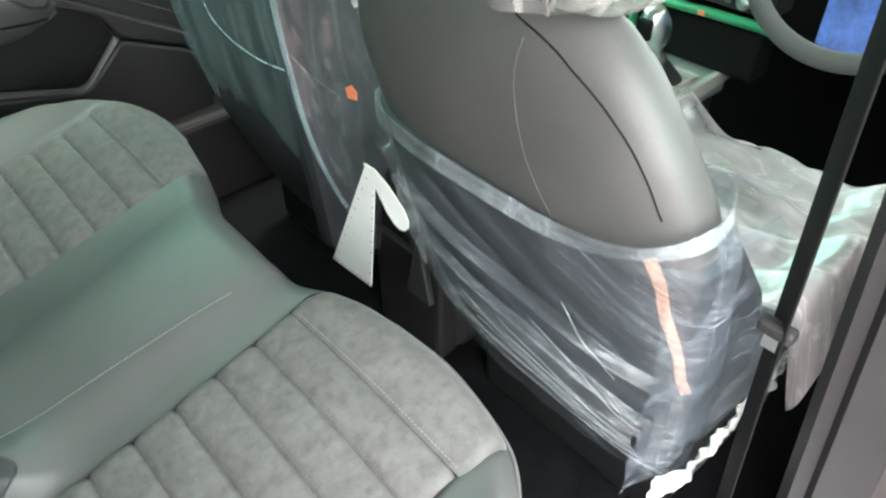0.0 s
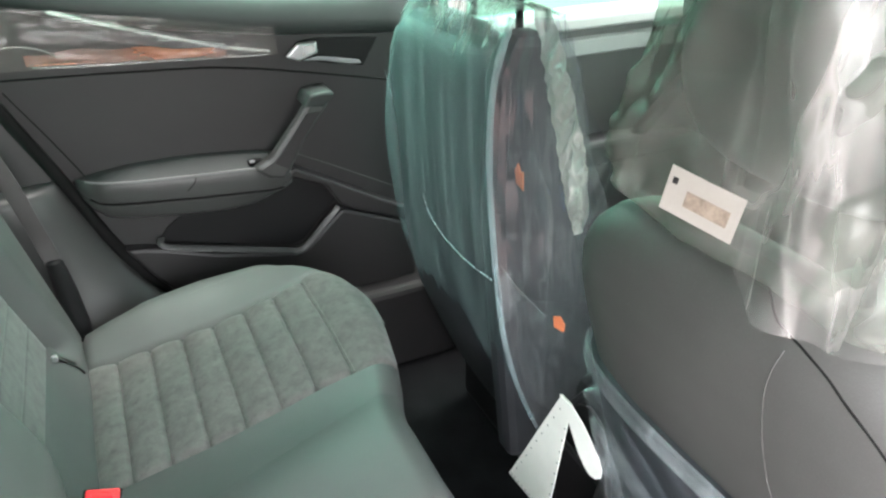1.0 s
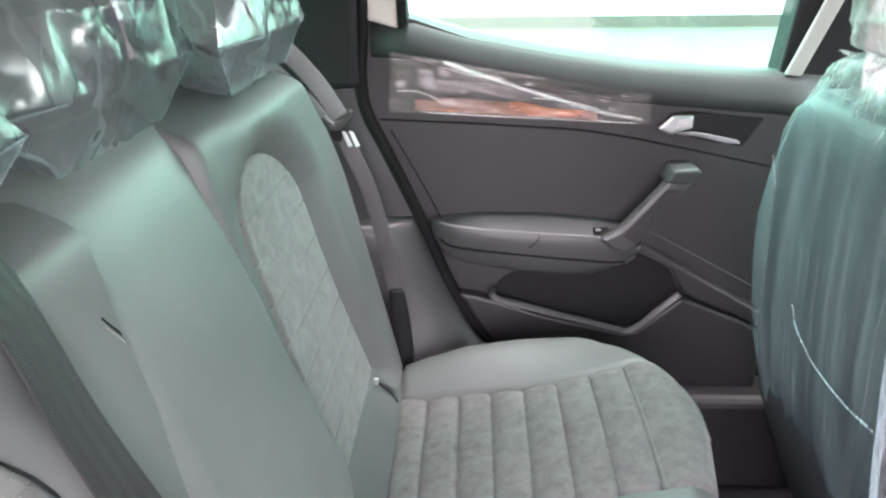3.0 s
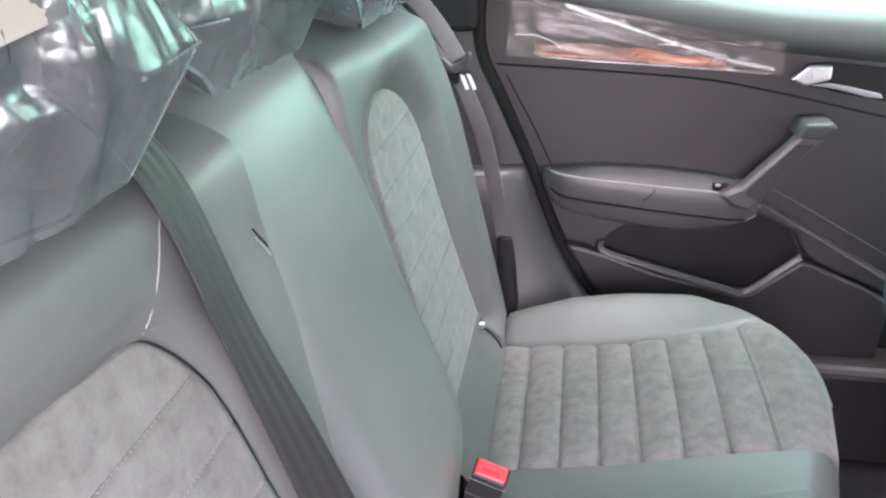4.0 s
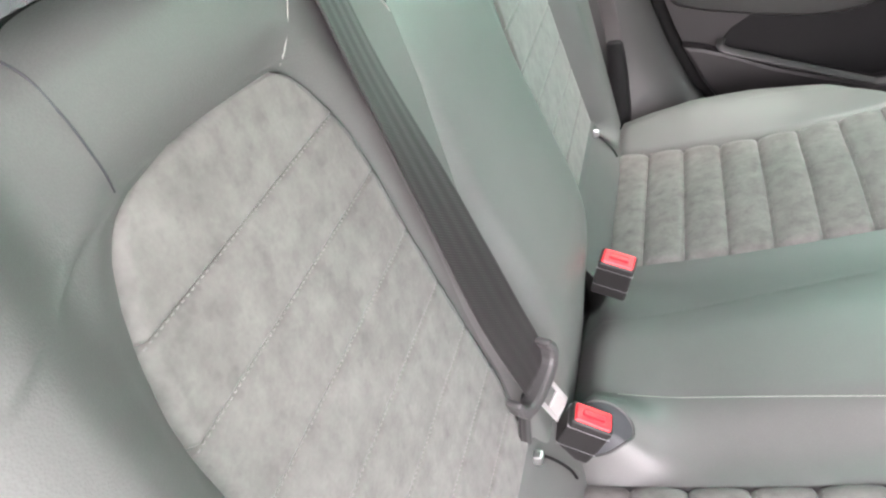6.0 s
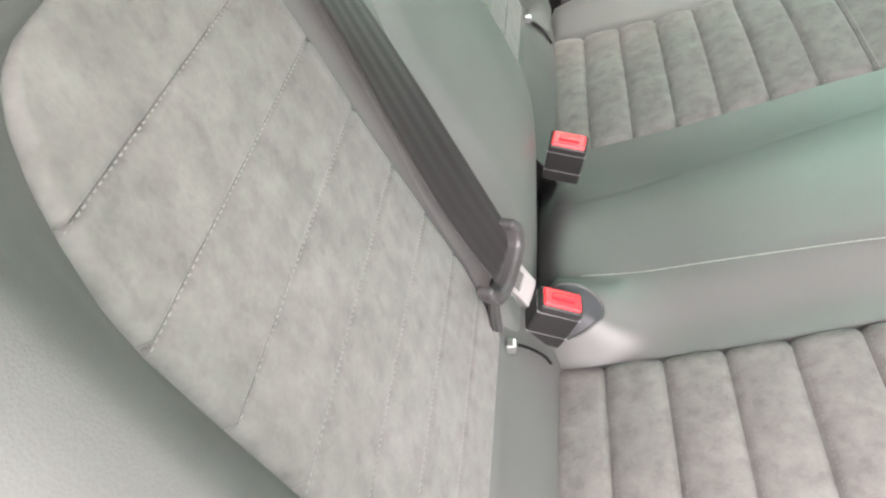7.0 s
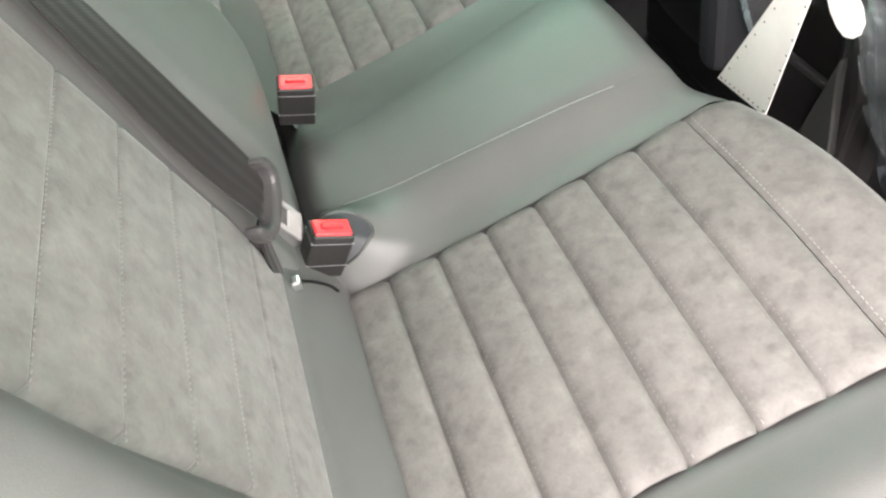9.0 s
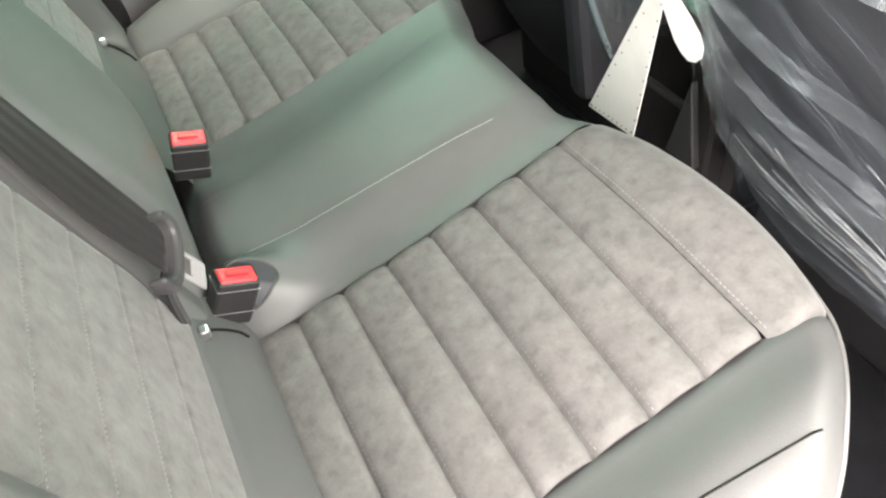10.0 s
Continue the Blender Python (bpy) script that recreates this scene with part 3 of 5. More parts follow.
def leather_x(side, ay, z):
    """The padded leather round an insert stands proud of it."""
    h, w = RISE[side]
    inward = lerp(0.4, 1.0, smooth01((ay - 0.14) / 0.16)) if side > 0 else 1.0
    edge = 0.11 * (1 - math.sqrt(max(0.0, 1 - smooth01((ay - interp(z, LIMIT[1]) + 0.07) / 0.07) ** 2))) if side > 0 else 0.0
    roll = max(0.0, 1 - (ay - interp(z, JOINT)) / 0.014) if side > 0 else 0.0
    edge += 0.035 * (1 - math.sqrt(max(0.0, 1 - min(1.0, roll * roll))))
    return back_x(side * ay, z) - edge + h * inward * math.sin(math.pi / 2 * min(1.0, outline_gap(side, ay, z) / w)) * (1 - smooth01((z - 0.93) / 0.06))


def flank_edge(z):
    """Where the near backrest ends behind the middle belt and the flank of the centre section begins."""
    return min(interp(z, [(0.5, 0.198), (0.6, 0.212), (0.72, 0.222), (0.83, 0.232), (0.955, 0.237)]), interp(z, INNERS[-1]) - 0.003)


def centre_flank(u, v):
    z = lerp(0.36, 0.985, u)
    ay = lerp(0.13, flank_edge(z), v)
    return Vector((leather_x(-1, ay, z), -ay, z))


backrest = hang(prism("backrest", [(-0.2, 0.1), (-0.1, 0.1), (-0.085, 0.4), (-0.19, 0.9), (-0.3, 0.9)], "y", -0.62, 0.62, TRIM_DARK, bevel=0.01), bench)


def underlay(u, v):
    y, z = lerp(-0.66, 0.42, v), lerp(0.34, 1.0, u)
    return Vector((back_x(y, z) - 0.011, y, z))


hang(surface("backing_sheet", underlay, 60, 60, LEATHER), backrest)
for side in (-1, 1):
    INNER, OUTER = INNERS[side], OUTERS[side]
    rows = [0.415, 0.475, 0.533, 0.591, 0.649, 0.708, 0.766, 0.82, TOP]
    for a, b in zip(rows, rows[1:]):
        def quilt(u, v, a=a, b=b):
            z = lerp(a, b, u)
            y = side * lerp(interp(z, INNER), interp(z, OUTER), v)
            dip = max(0, 1 - min(u, 1 - u) / 0.06)
            dv = max(0, 1 - min(v, 1 - v) / 0.03)
            return Vector((back_x(y, z) + 0.004 - (0.0045 if side < 0 else 0.0028) * dip * dip - 0.011 * dv * dv - (0.006 * max(0, (u - 0.85) / 0.15) ** 2 if b > 0.87 else 0), y, z))
        hang(surface("back_insert_channel", quilt, 40 if b > 0.87 else 32, 40, SUEDE), backrest)
    for z in rows[1:-1]:
        ya, yb = interp(z, INNER) + 0.004, interp(z, OUTER) - 0.004
        hang(stitches("stitching", [(back_x(side * lerp(ya, yb, i / 60), z) + 0.0022, side * lerp(ya, yb, i / 60), z) for i in range(61)], THREAD_INSERT, normal=(1, 0, 0.2), width=0.001, step=0.0046, length=0.0026), backrest)

    def outer_side(u, v):
        z = lerp(0.36, 0.985, u)
        ay = lerp(interp(z, OUTER), interp(z, LIMIT[side]), v)
        return Vector((leather_x(side, ay, z), side * ay, z))
    hang(surface("outer_bolster", outer_side, 140, 34, LEATHER), backrest)

    def inner_side(u, v):
        z = lerp(0.36, 0.985, u)
        ay = lerp(flank_edge(z) if side < 0 else interp(z, JOINT), interp(z, INNER), v)
        return Vector((leather_x(side, ay, z), side * ay, z))
    hang(surface("inner_bolster", inner_side, 140, 40, LEATHER), backrest)

    def top_panel(u, v):
        z = lerp(TOP, 0.985, u)
        ay = lerp(interp(z, INNER), interp(z, OUTER), v)
        return Vector((leather_x(side, ay, z), side * ay, z))
    hang(surface("top_panel", top_panel, 24, 30, LEATHER), backrest)

    def lower_band(u, v):
        z = lerp(0.29, 0.419, u)
        y = side * lerp(0.14, 0.62, v)
        d = max(0, 1 - (1 - u) / 0.08)
        return Vector((lerp(0.012, back_x(y, 0.415), smooth01(u)) + 0.004 + 0.008 * math.sin(math.pi * u) - 0.01 * d * d, y, z))
    hang(surface("lower_band", lower_band, 14, 30, LEATHER), backrest)


CENTRE = [(0.30, -0.022), (0.36, -0.018), (0.41, -0.014), (0.46, -0.010), (0.51, -0.016), (0.6, -0.05), (0.68, -0.082), (0.83, -0.128), (0.92, -0.158), (0.96, -0.185), (1.0, -0.26)]


def centre_back(u, v):
    z = lerp(0.30, 1.0, u)
    y = lerp(-0.155, 0.155, v)
    e = min(v, 1 - v) / 0.14
    drop = (1 - math.sqrt(max(0.0, 1 - (1 - min(e, 1)) ** 2))) * 0.026
    x = sum(interp(z + k * 0.012, CENTRE) for k in (-2, -1, 0, 1, 2)) / 5
    x += 0.006 * math.cos(math.pi * (v - 0.5))
    return Vector((x - drop, y, z))


def centre_place(y, z):
    return centre_back((z - 0.30) / 0.70, (y + 0.155) / 0.31)


hang(surface("centre_flank", centre_flank, 140, 20, LIT_LEATHER), backrest)
hang(surface("centre_section", centre_back, 90, 130, LIT_LEATHER), backrest)
for nm, dz, r, mt in (("pull_slit", 0.0, 0.0008, RUBBER), ("slit_pleat", -0.007, 0.0007, THREAD)):
    line = []
    for y, z in ((-0.149, 0.874), (-0.143, 0.865), (-0.136, 0.855), (-0.127, 0.842)):
        p = centre_place(y, z + dz)
        line.append((max(p.x, leather_x(-1, -y, z + dz) if y < -0.13 else -1.0) + 0.0006, y, z + dz))
    hang(tube(nm, line, r, mt, n=40, k=6), backrest)


# seams of the near backrest above its insert
for nm, seam, r, mt in (("pleat", [(0.295, 0.868), (0.29, 0.878), (0.277, 0.896), (0.26, 0.918), (0.246, 0.938), (0.23, 0.96)], 0.0006, THREAD),
                        ("seam", [(0.459, 0.881), (0.463, 0.895), (0.466, 0.923), (0.467, 0.944), (0.469, 0.965)], 0.0006, SEAT_SHELL),
                        ("headrest_groove", [(0.30, 0.948), (0.36, 0.952), (0.402, 0.952), (0.429, 0.952), (0.452, 0.950), (0.475, 0.943)], 0.0016, RUBBER)):
    hang(tube(nm, [(leather_x(-1, y, z) + 0.0002, -y, z) for y, z in seam], r, mt, n=40, k=6), backrest)


# ---- buckles and belts ----
def buckle(at, label, turn):
    b = thing("seat_belt_buckle", label, "seat belt buckle", at, "rear buckles")
    pieces = [box("housing", (-0.0235, -0.0145, -0.064), (0.0235, 0.0145, 0.0), BUCKLE_BLACK, bevel=0.0035, segments=3),
              box("red_button", (-0.0208, -0.0118, -0.004), (0.0208, 0.0118, 0.0025), RED, bevel=0.003, segments=3),
              box("button_rib", (-0.013, -0.004, 0.002), (0.013, 0.004, 0.0042), RED, bevel=0.002),
              box("rim", (-0.0238, -0.0148, -0.0115), (0.0238, 0.0148, -0.0105), GREY_SATIN, bevel=0.0004),
              box("base_rim", (-0.0238, -0.0148, -0.0445), (0.0238, 0.0148, -0.0435), GREY_SATIN, bevel=0.0004)]
    for k in pieces:
        k.data.transform(turn)
    pieces[0].parent = b
    for k in (1, 3, 4):
        pieces[k].parent = pieces[0]
    pieces[2].parent = pieces[1]
    return b


buckle((0.033, 0.086, 0.434), "black buckle with a red release button between bench and backrest", pose(0, 0, 0, 10, 14, -7))
buckle((0.021, -0.155, 0.407), "black buckle with a red button and the belt tongue latched in", pose(0, 0, 0, 4, 27, 4))
belt = thing("centre_seat_belt", "dark woven middle belt running down the backrest into its buckle", "seat belt", (-0.1, -0.2, 0.5))
hang(strap("webbing", [(-0.22, -0.235, 1.02), (-0.15, -0.237, 0.955), (-0.112, -0.232, 0.83), (-0.082, -0.222, 0.72), (-0.05, -0.212, 0.60), (-0.022, -0.202, 0.51)], [(1, 0.1, 0.2), (1, 0.1, 0.2), (1, 0.05, 0.2), (0.9, -0.2, 0.15), (0.85, -0.45, 0.12), (0.91, -0.36, 0.1)], 0.047, 0.0016, WEBBING), belt)
hang(strap("webbing_return", [(-0.034, -0.206, 0.50), (-0.04, -0.208, 0.46), (-0.042, -0.208, 0.40)], [(0.9, -0.3, 0.05)] * 3, 0.022, 0.0016, WEBBING), belt)
# tongue: a plastic grip with a slot, and a steel plate that enters the buckle
tx = Vector((0.24, 0.34, -0.9)).normalized()
ty = (Vector((0.29, 0.86, 0.41)) - tx * Vector((0.29, 0.86, 0.41)).dot(tx)).normalized()
tz = -tx.cross(ty)
tongue_m = Matrix.Translation((-0.024, -0.213, 0.520)) @ Matrix((tx, ty, tz)).transposed().to_4x4()
grip = prism("tongue_grip", [(-0.02, 0.0355), (-0.006, 0.039), (0.007, 0.036), (0.0155, 0.026), (0.02, 0.012), (0.0205, -0.008), (0.017, -0.024), (0.008, -0.036), (-0.005, -0.039), (-0.02, -0.036), (-0.0205, -0.0285), (-0.006, -0.0285), (0.0035, -0.022), (0.006, -0.01), (0.006, 0.01), (0.0035, 0.022), (-0.006, 0.0285), (-0.0205, 0.0285)], "z", -0.009, 0.009, GRIP_GREY, bevel=0.004)
slot = tube("slot", [(0.0095, 0.022, 0.009), (0.0115, 0.008, 0.009), (0.0115, -0.008, 0.009), (0.0095, -0.022, 0.009)], 0.0011, RUBBER, n=24, k=6)
for o in (grip, slot):
    o.data.transform(tongue_m)
hang(grip, belt)
fix(slot, grip)
for lo, hi in (((0.012, -0.0135, -0.0012), (0.075, -0.0088, 0.0012)), ((0.012, 0.0088, -0.0012), (0.075, 0.0135, 0.0012)), ((0.012, -0.009, -0.0012), (0.026, 0.009, 0.0012)), ((0.047, -0.009, -0.0012), (0.075, 0.009, 0.0012))):
    o = box("tongue_plate", lo, hi, STEEL, bevel=0.0006)
    o.data.transform(tongue_m)
    hang(o, belt)
o = tube("pin", [(0.002, -0.004, 0.002), (0.002, 0.004, 0.002)], 0.004, CHROME, n=4, k=12)
o.data.transform(tongue_m @ Matrix.Translation((0, 0, 0.006)))
hang(o, belt)

# leather lip of the slot in the bench that the latched buckle sits in
def flank_z(x, y):
    lo, hi = 0.069 + 0.12 * max(0.0, x), inner_edge(max(0.0, x), -1)
    v = max(0.0, min(1.0, (abs(y) - lo) / (hi - lo)))
    return cushion_z(x, y) + swell(x, v)


lip = []
for j in range(41):
    a = 2 * math.pi * j / 40
    x, y = 0.028 + 0.034 * math.cos(a), -0.144 + 0.021 * math.sin(a)
    lip.append((x, y, flank_z(x, y) + 0.0005))
hang(tube("pocket_lip", lip, 0.0018, TRIM_SOFT, n=120, k=8), pad)
rings = [[Vector((0.028 + k * 0.034 * math.cos(2 * math.pi * j / 40), -0.144 + k * 0.021 * math.sin(2 * math.pi * j / 40), flank_z(0.028 + k * 0.034 * math.cos(2 * math.pi * j / 40), -0.144 + k * 0.021 * math.sin(2 * math.pi * j / 40)) + 0.0012)) for j in range(40)] for k in (1.0, 0.8, 0.55, 0.3)]
hang(ring_loft("pocket_lining", rings, SEAT_SHELL, caps=False), pad)

# child-seat anchor openings with zip pulls
for side, y in ((-1, -0.213), (1, 0.483)):
    zp = thing("anchor_zip", "small metal zip pull on the anchor opening of the backrest", "zip", (-0.03, y, 0.405), "anchor zips")
    hang(box("zip_pull", (-0.034, y - 0.0045 + 0.001 * side, 0.399), (-0.0245, y + 0.0045 - 0.001 * side, 0.412), CHROME, bevel=0.002), zp)
    for dz in (0.0, 0.006):
        hang(tube("zip_lip", [(-0.031, y + 0.008, 0.401 - dz), (-0.016, y + 0.019 + dz, 0.379 - dz), (-0.002, y + 0.025 + dz, 0.358 - dz), (0.005, y + 0.025 + 2 * dz, 0.344 - dz)], 0.0016, RUBBER if dz == 0 else LEATHER, n=24, k=8), zp)

# ---- far rear door ----
door = thing("rear_door", "closed rear car door with dark grey trim panel", "car door", (0.3, 0.8, 0.2))
EDGE = [(-0.06, 1.02), (-0.07, 0.9), (-0.062, 0.83), (-0.026, 0.752), (0.034, 0.62), (0.054, 0.569), (0.097, 0.464), (0.142, 0.38), (0.19, 0.32)]
PANEL = EDGE + [(0.3, 0.20), (0.75, 0.20), (0.80, 0.85), (0.76, 0.885), (0.456, 0.91), (0.294, 0.935), (0.136, 0.965), (0.034, 1.0)]
hang(prism("door_panel", PANEL, "y", 0.785, 0.83, TRIM, bevel=0.004), door)
sill = [(-0.05, 1.01), (0.034, 1.006), (0.136, 0.976), (0.294, 0.946), (0.456, 0.922), (0.722, 0.899), (0.8, 0.893)]
rings = []
for x, z in sill:
    rings.append([Vector((x, y, z + dz)) for y, dz in ((0.83, 0.0), (0.808, 0.0), (0.795, -0.004), (0.779, -0.02), (0.768, -0.045), (0.766, -0.06), (0.772, -0.074), (0.786, -0.08), (0.83, -0.08))])
hang(ring_loft("sill_pad", rings, SILL_SOFT), door)
ARM = [(0.055, 0.012, 0.606, 0.606, 0.588, 0.578), (0.075, 0.04, 0.608, 0.61, 0.574, 0.553), (0.1, 0.055, 0.605, 0.614, 0.563, 0.53), (0.16, 0.062, 0.599, 0.62, 0.556, 0.518), (0.265, 0.064, 0.592, 0.619, 0.546, 0.505), (0.33, 0.064, 0.588, 0.614, 0.54, 0.5), (0.386, 0.063, 0.584, 0.609, 0.535, 0.503), (0.42, 0.062, 0.578, 0.603, 0.532, 0.513), (0.45, 0.058, 0.568, 0.598, 0.532, 0.526), (0.472, 0.046, 0.558, 0.59, 0.54, 0.536)]
rings = []
for i in range(41):
    x = lerp(0.055, 0.472, i / 40)
    w, zt, zb, zs, zl = [interp(x, [(q[0], q[k]) for q in ARM]) for k in (1, 2, 3, 4, 5)]
    rings.append([Vector((x, 0.787 - d * w, z)) for d, z in ((0, zb), (0.25, zb - 0.003), (0.76, zt - 0.002), (0.8, zt + 0.0025), (0.9, zt + 0.0045), (0.97, zt + 0.001), (1.0, zt - 0.007), (0.995, lerp(zt, zs, 0.5)), (0.97, zs + 0.004), (0.91, zs), (0.95, zs - 0.004), (0.9, lerp(zs, zl, 0.6)), (0.84, zl + 0.006), (0.7, zl), (0, zl + 0.012))])
arm = hang(ring_loft("armrest", rings, TRIM_SOFT, sharp=28), door)


def arm_top(u, v):
    x = lerp(0.075, 0.43, u)
    w, zt, zb = [interp(x, [(q[0], q[k]) for q in ARM]) for k in (1, 2, 3)]
    d = lerp(0.02, 0.77, v)
    return Vector((x, 0.787 - d * w, (lerp(zb, zb - 0.003, d / 0.25) if d < 0.25 else lerp(zb - 0.003, zt - 0.002, (d - 0.25) / 0.51)) + 0.0015))


fix(surface("armrest_pad", arm_top, 40, 12, ARM_PAD), arm)
# the first tube is pale: the edge's highlight painted on
for nm, k, d, dz, r, mt in (("armrest_highlight", 2, 0.93, 0.003, 0.0026, LIP_HIGHLIGHT), ("armrest_groove", 4, 0.94, 0.0, 0.0022, RUBBER)):
    fix(tube(nm, [(q[0], 0.787 - d * q[1], q[k] + dz) for q in ARM[1:9]], r, mt, n=60, k=8), arm)
fix(tube("armrest_seam", [(0.276, 0.7235, 0.592), (0.27, 0.7225, 0.58), (0.255, 0.7235, 0.566)], 0.0012, RUBBER, n=12, k=6), arm)
fix(box("window_switch", (0.385, 0.742, 0.588), (0.415, 0.758, 0.5985), TRIM_DARK, bevel=0.003), arm)
fix(box("switch_tip", (0.387, 0.7395, 0.594), (0.398, 0.745, 0.6005), GREY_SATIN, bevel=0.002), arm)
grab = hang(prism("grab_handle", [(0.39, 0.586), (0.42, 0.56), (0.455, 0.553), (0.472, 0.578), (0.5, 0.627), (0.556, 0.694), (0.572, 0.722), (0.524, 0.722), (0.506, 0.695), (0.43, 0.606)], "y", 0.718, 0.75, TRIM_SOFT, bevel=0.009), door)
fix(prism("handle_cap", [(0.508, 0.702), (0.552, 0.698), (0.578, 0.722), (0.568, 0.731), (0.522, 0.728)], "y", 0.7155, 0.79, SILL_SOFT, bevel=0.006), grab)
fix(prism("handle_inlay", [(0.436, 0.594), (0.462, 0.578), (0.492, 0.628), (0.543, 0.69), (0.511, 0.69)], "y", 0.7165, 0.72, TRIM, bevel=0.001), grab)
hang(prism("lower_band", [(0.463, 0.545), (0.482, 0.562), (0.704, 0.434), (0.76, 0.402), (0.76, 0.365), (0.708, 0.394), (0.602, 0.438), (0.577, 0.455), (0.55, 0.504)], "y", 0.752, 0.79, TRIM, bevel=0.006), door)
# lighter tube painting the highlight along the panel's crease
hang(tube("crease_highlight", [(0.50, 0.7855, 0.581), (0.6, 0.7855, 0.527), (0.76, 0.7855, 0.438)], 0.0016, TRIM_SOFT, n=20, k=6), door)
# flat dark plate: the shade inside the pocket is put into its colour
pocket = hang(prism("pocket", [(0.188, 0.432), (0.188, 0.447), (0.203, 0.468), (0.237, 0.492), (0.29, 0.505), (0.40, 0.512), (0.47, 0.55), (0.5, 0.54), (0.548, 0.5), (0.573, 0.455), (0.49, 0.372), (0.462, 0.364)], "y", 0.7825, 0.79, TRIM_DARK, bevel=0.001), door)
fix(strap("pocket_lip", [(0.186, 0.768, 0.454), (0.184, 0.757, 0.444), (0.2, 0.752, 0.4355), (0.25, 0.752, 0.421), (0.33, 0.752, 0.399), (0.445, 0.751, 0.368), (0.468, 0.751, 0.3645), (0.492, 0.751, 0.374), (0.53, 0.751, 0.411), (0.572, 0.751, 0.452)], [(-0.4, -0.8, 0.4), (-0.2, -0.8, 0.5)] + [(0, -0.8, 0.6)] * 5 + [(-0.2, -0.85, 0.45)] * 3, 0.014, 0.003, TRIM_SOFT, n=64), pocket)
hang(prism("lower_panel", [(0.21, 0.30), (0.155, 0.375), (0.112, 0.448), (0.15, 0.442), (0.2, 0.428), (0.29, 0.396), (0.46, 0.357), (0.492, 0.362), (0.578, 0.44), (0.6, 0.434), (0.705, 0.39), (0.76, 0.36), (0.76, 0.22), (0.3, 0.22)], "y", 0.755, 0.79, TRIM, bevel=0.008), door)
hang(tube("panel_groove", [(-0.04, 0.7845, 0.812), (0.2, 0.7845, 0.80), (0.4, 0.7845, 0.783), (0.69, 0.7845, 0.724), (0.79, 0.7845, 0.70)], 0.0022, RUBBER, n=40, k=6), door)
hang(tube("edge_groove", [(-0.02, 0.7845, 0.79), (0.035, 0.7845, 0.69), (0.08, 0.7845, 0.60)], 0.0016, RUBBER, n=20, k=6), door)
# no real hollow: a dark plate paints the shade behind the handle
hang(prism("handle_recess", [(0.502, 0.796), (0.524, 0.822), (0.562, 0.826), (0.70, 0.813), (0.664, 0.757), (0.58, 0.772)], "y", 0.779, 0.79, TRIM_DARK, bevel=0.003), door)
handle = hang(prism("release_handle", [(0.53, 0.787), (0.56, 0.791), (0.6, 0.785), (0.65, 0.774), (0.655, 0.766), (0.63, 0.767), (0.575, 0.781)], "y", 0.764, 0.772, GREY_SATIN, bevel=0.002), door)
fix(prism("handle_plate", [(0.495, 0.796), (0.522, 0.821), (0.562, 0.822), (0.563, 0.797), (0.522, 0.785)], "y", 0.766, 0.779, CHROME, bevel=0.004), handle)
fix(prism("plate_face", [(0.532, 0.814), (0.556, 0.815), (0.557, 0.801), (0.53, 0.797)], "y", 0.7645, 0.767, STEEL, bevel=0.001), handle)
hang(box("window_pane", (-0.04, 0.812, 0.9), (0.8, 0.816, 1.25), SIDE_GLASS, bevel=0), door)
film_patch = thing("protective_film", "clear protective film with an orange print stuck on the door trim", "film", (0.2, 0.783, 0.86))


def film_at(u, v, lift=0.0):
    a = Vector((-0.012, 0.76, 0.944)).lerp(Vector((0.475, 0.76, 0.861)), u)
    b = Vector((-0.02, 0.7625, 0.831)).lerp(Vector((0.479, 0.7625, 0.805)), u)
    p = a.lerp(b, v)
    wave = 0.004 * noise.noise(Vector((u * 5, v * 2, 0.3))) + 0.003 * abs(noise.noise(Vector((u * 4 - 6 * v, v * 9, 2.0)))) + 0.002 * noise.noise(Vector((u * 22, v * 7, 5)))
    return p + Vector((0, -wave - lift, 0))


hang(surface("orange_print", lambda u, v: film_at(lerp(0.1, 0.8, u), lerp(0.74 - 0.09 * math.sin(math.pi * u) + 0.03 * math.sin(19 * u), 0.93, v), -0.001), 40, 6, ORANGE_HAZE), film_patch)
hang(surface("sheet", film_at, 90, 24, PATCH_FILM), film_patch)
# white streaks across the film: glints painted as pale strips
for pts, w in (([(0.2, 0.02), (0.4, 0.2), (0.6, 0.42), (0.78, 0.66), (0.97, 0.85)], 0.006), ([(0.03, 0.62), (0.1, 0.6), (0.17, 0.68), (0.2, 0.78)], 0.003), ([(0.12, 0.95), (0.3, 0.97), (0.6, 0.965), (0.95, 0.97)], 0.0035), ([(0.55, 0.5), (0.66, 0.49), (0.8, 0.6)], 0.0025)):
    hang(strap("crease", [film_at(u, v, 0.0012) for u, v in pts], [(0, -1, 0.5)] * len(pts), w, 0.0006, GLINT, n=40), film_patch)

tagged(box("sill", (-0.3, 0.70, -0.02), (1.9, 0.86, 0.225), TRIM, bevel=0.02, segments=3), "dark plastic door sill trim", "sill", kind="structure")
tagged(prism("pillar_c", [(-0.4, 0.1), (0.10, 0.1), (0.19, 0.32), (0.117, 0.425), (0.055, 0.60), (0.013, 0.682), (-0.05, 0.81), (-0.068, 0.88), (-0.06, 1.3), (-0.5, 1.3)], "y", 0.80, 0.86, TRIM, bevel=0.004), "dark plastic rear pillar trim", "pillar", kind="structure")
tagged(prism("pillar_b", [(0.735, 0.0), (0.92, 0.0), (0.86, 1.26), (0.76, 1.26), (0.722, 0.9)], "y", 0.80, 0.87, TRIM_DARK, bevel=0.006), "dark pillar between the doors", "pillar", kind="structure")
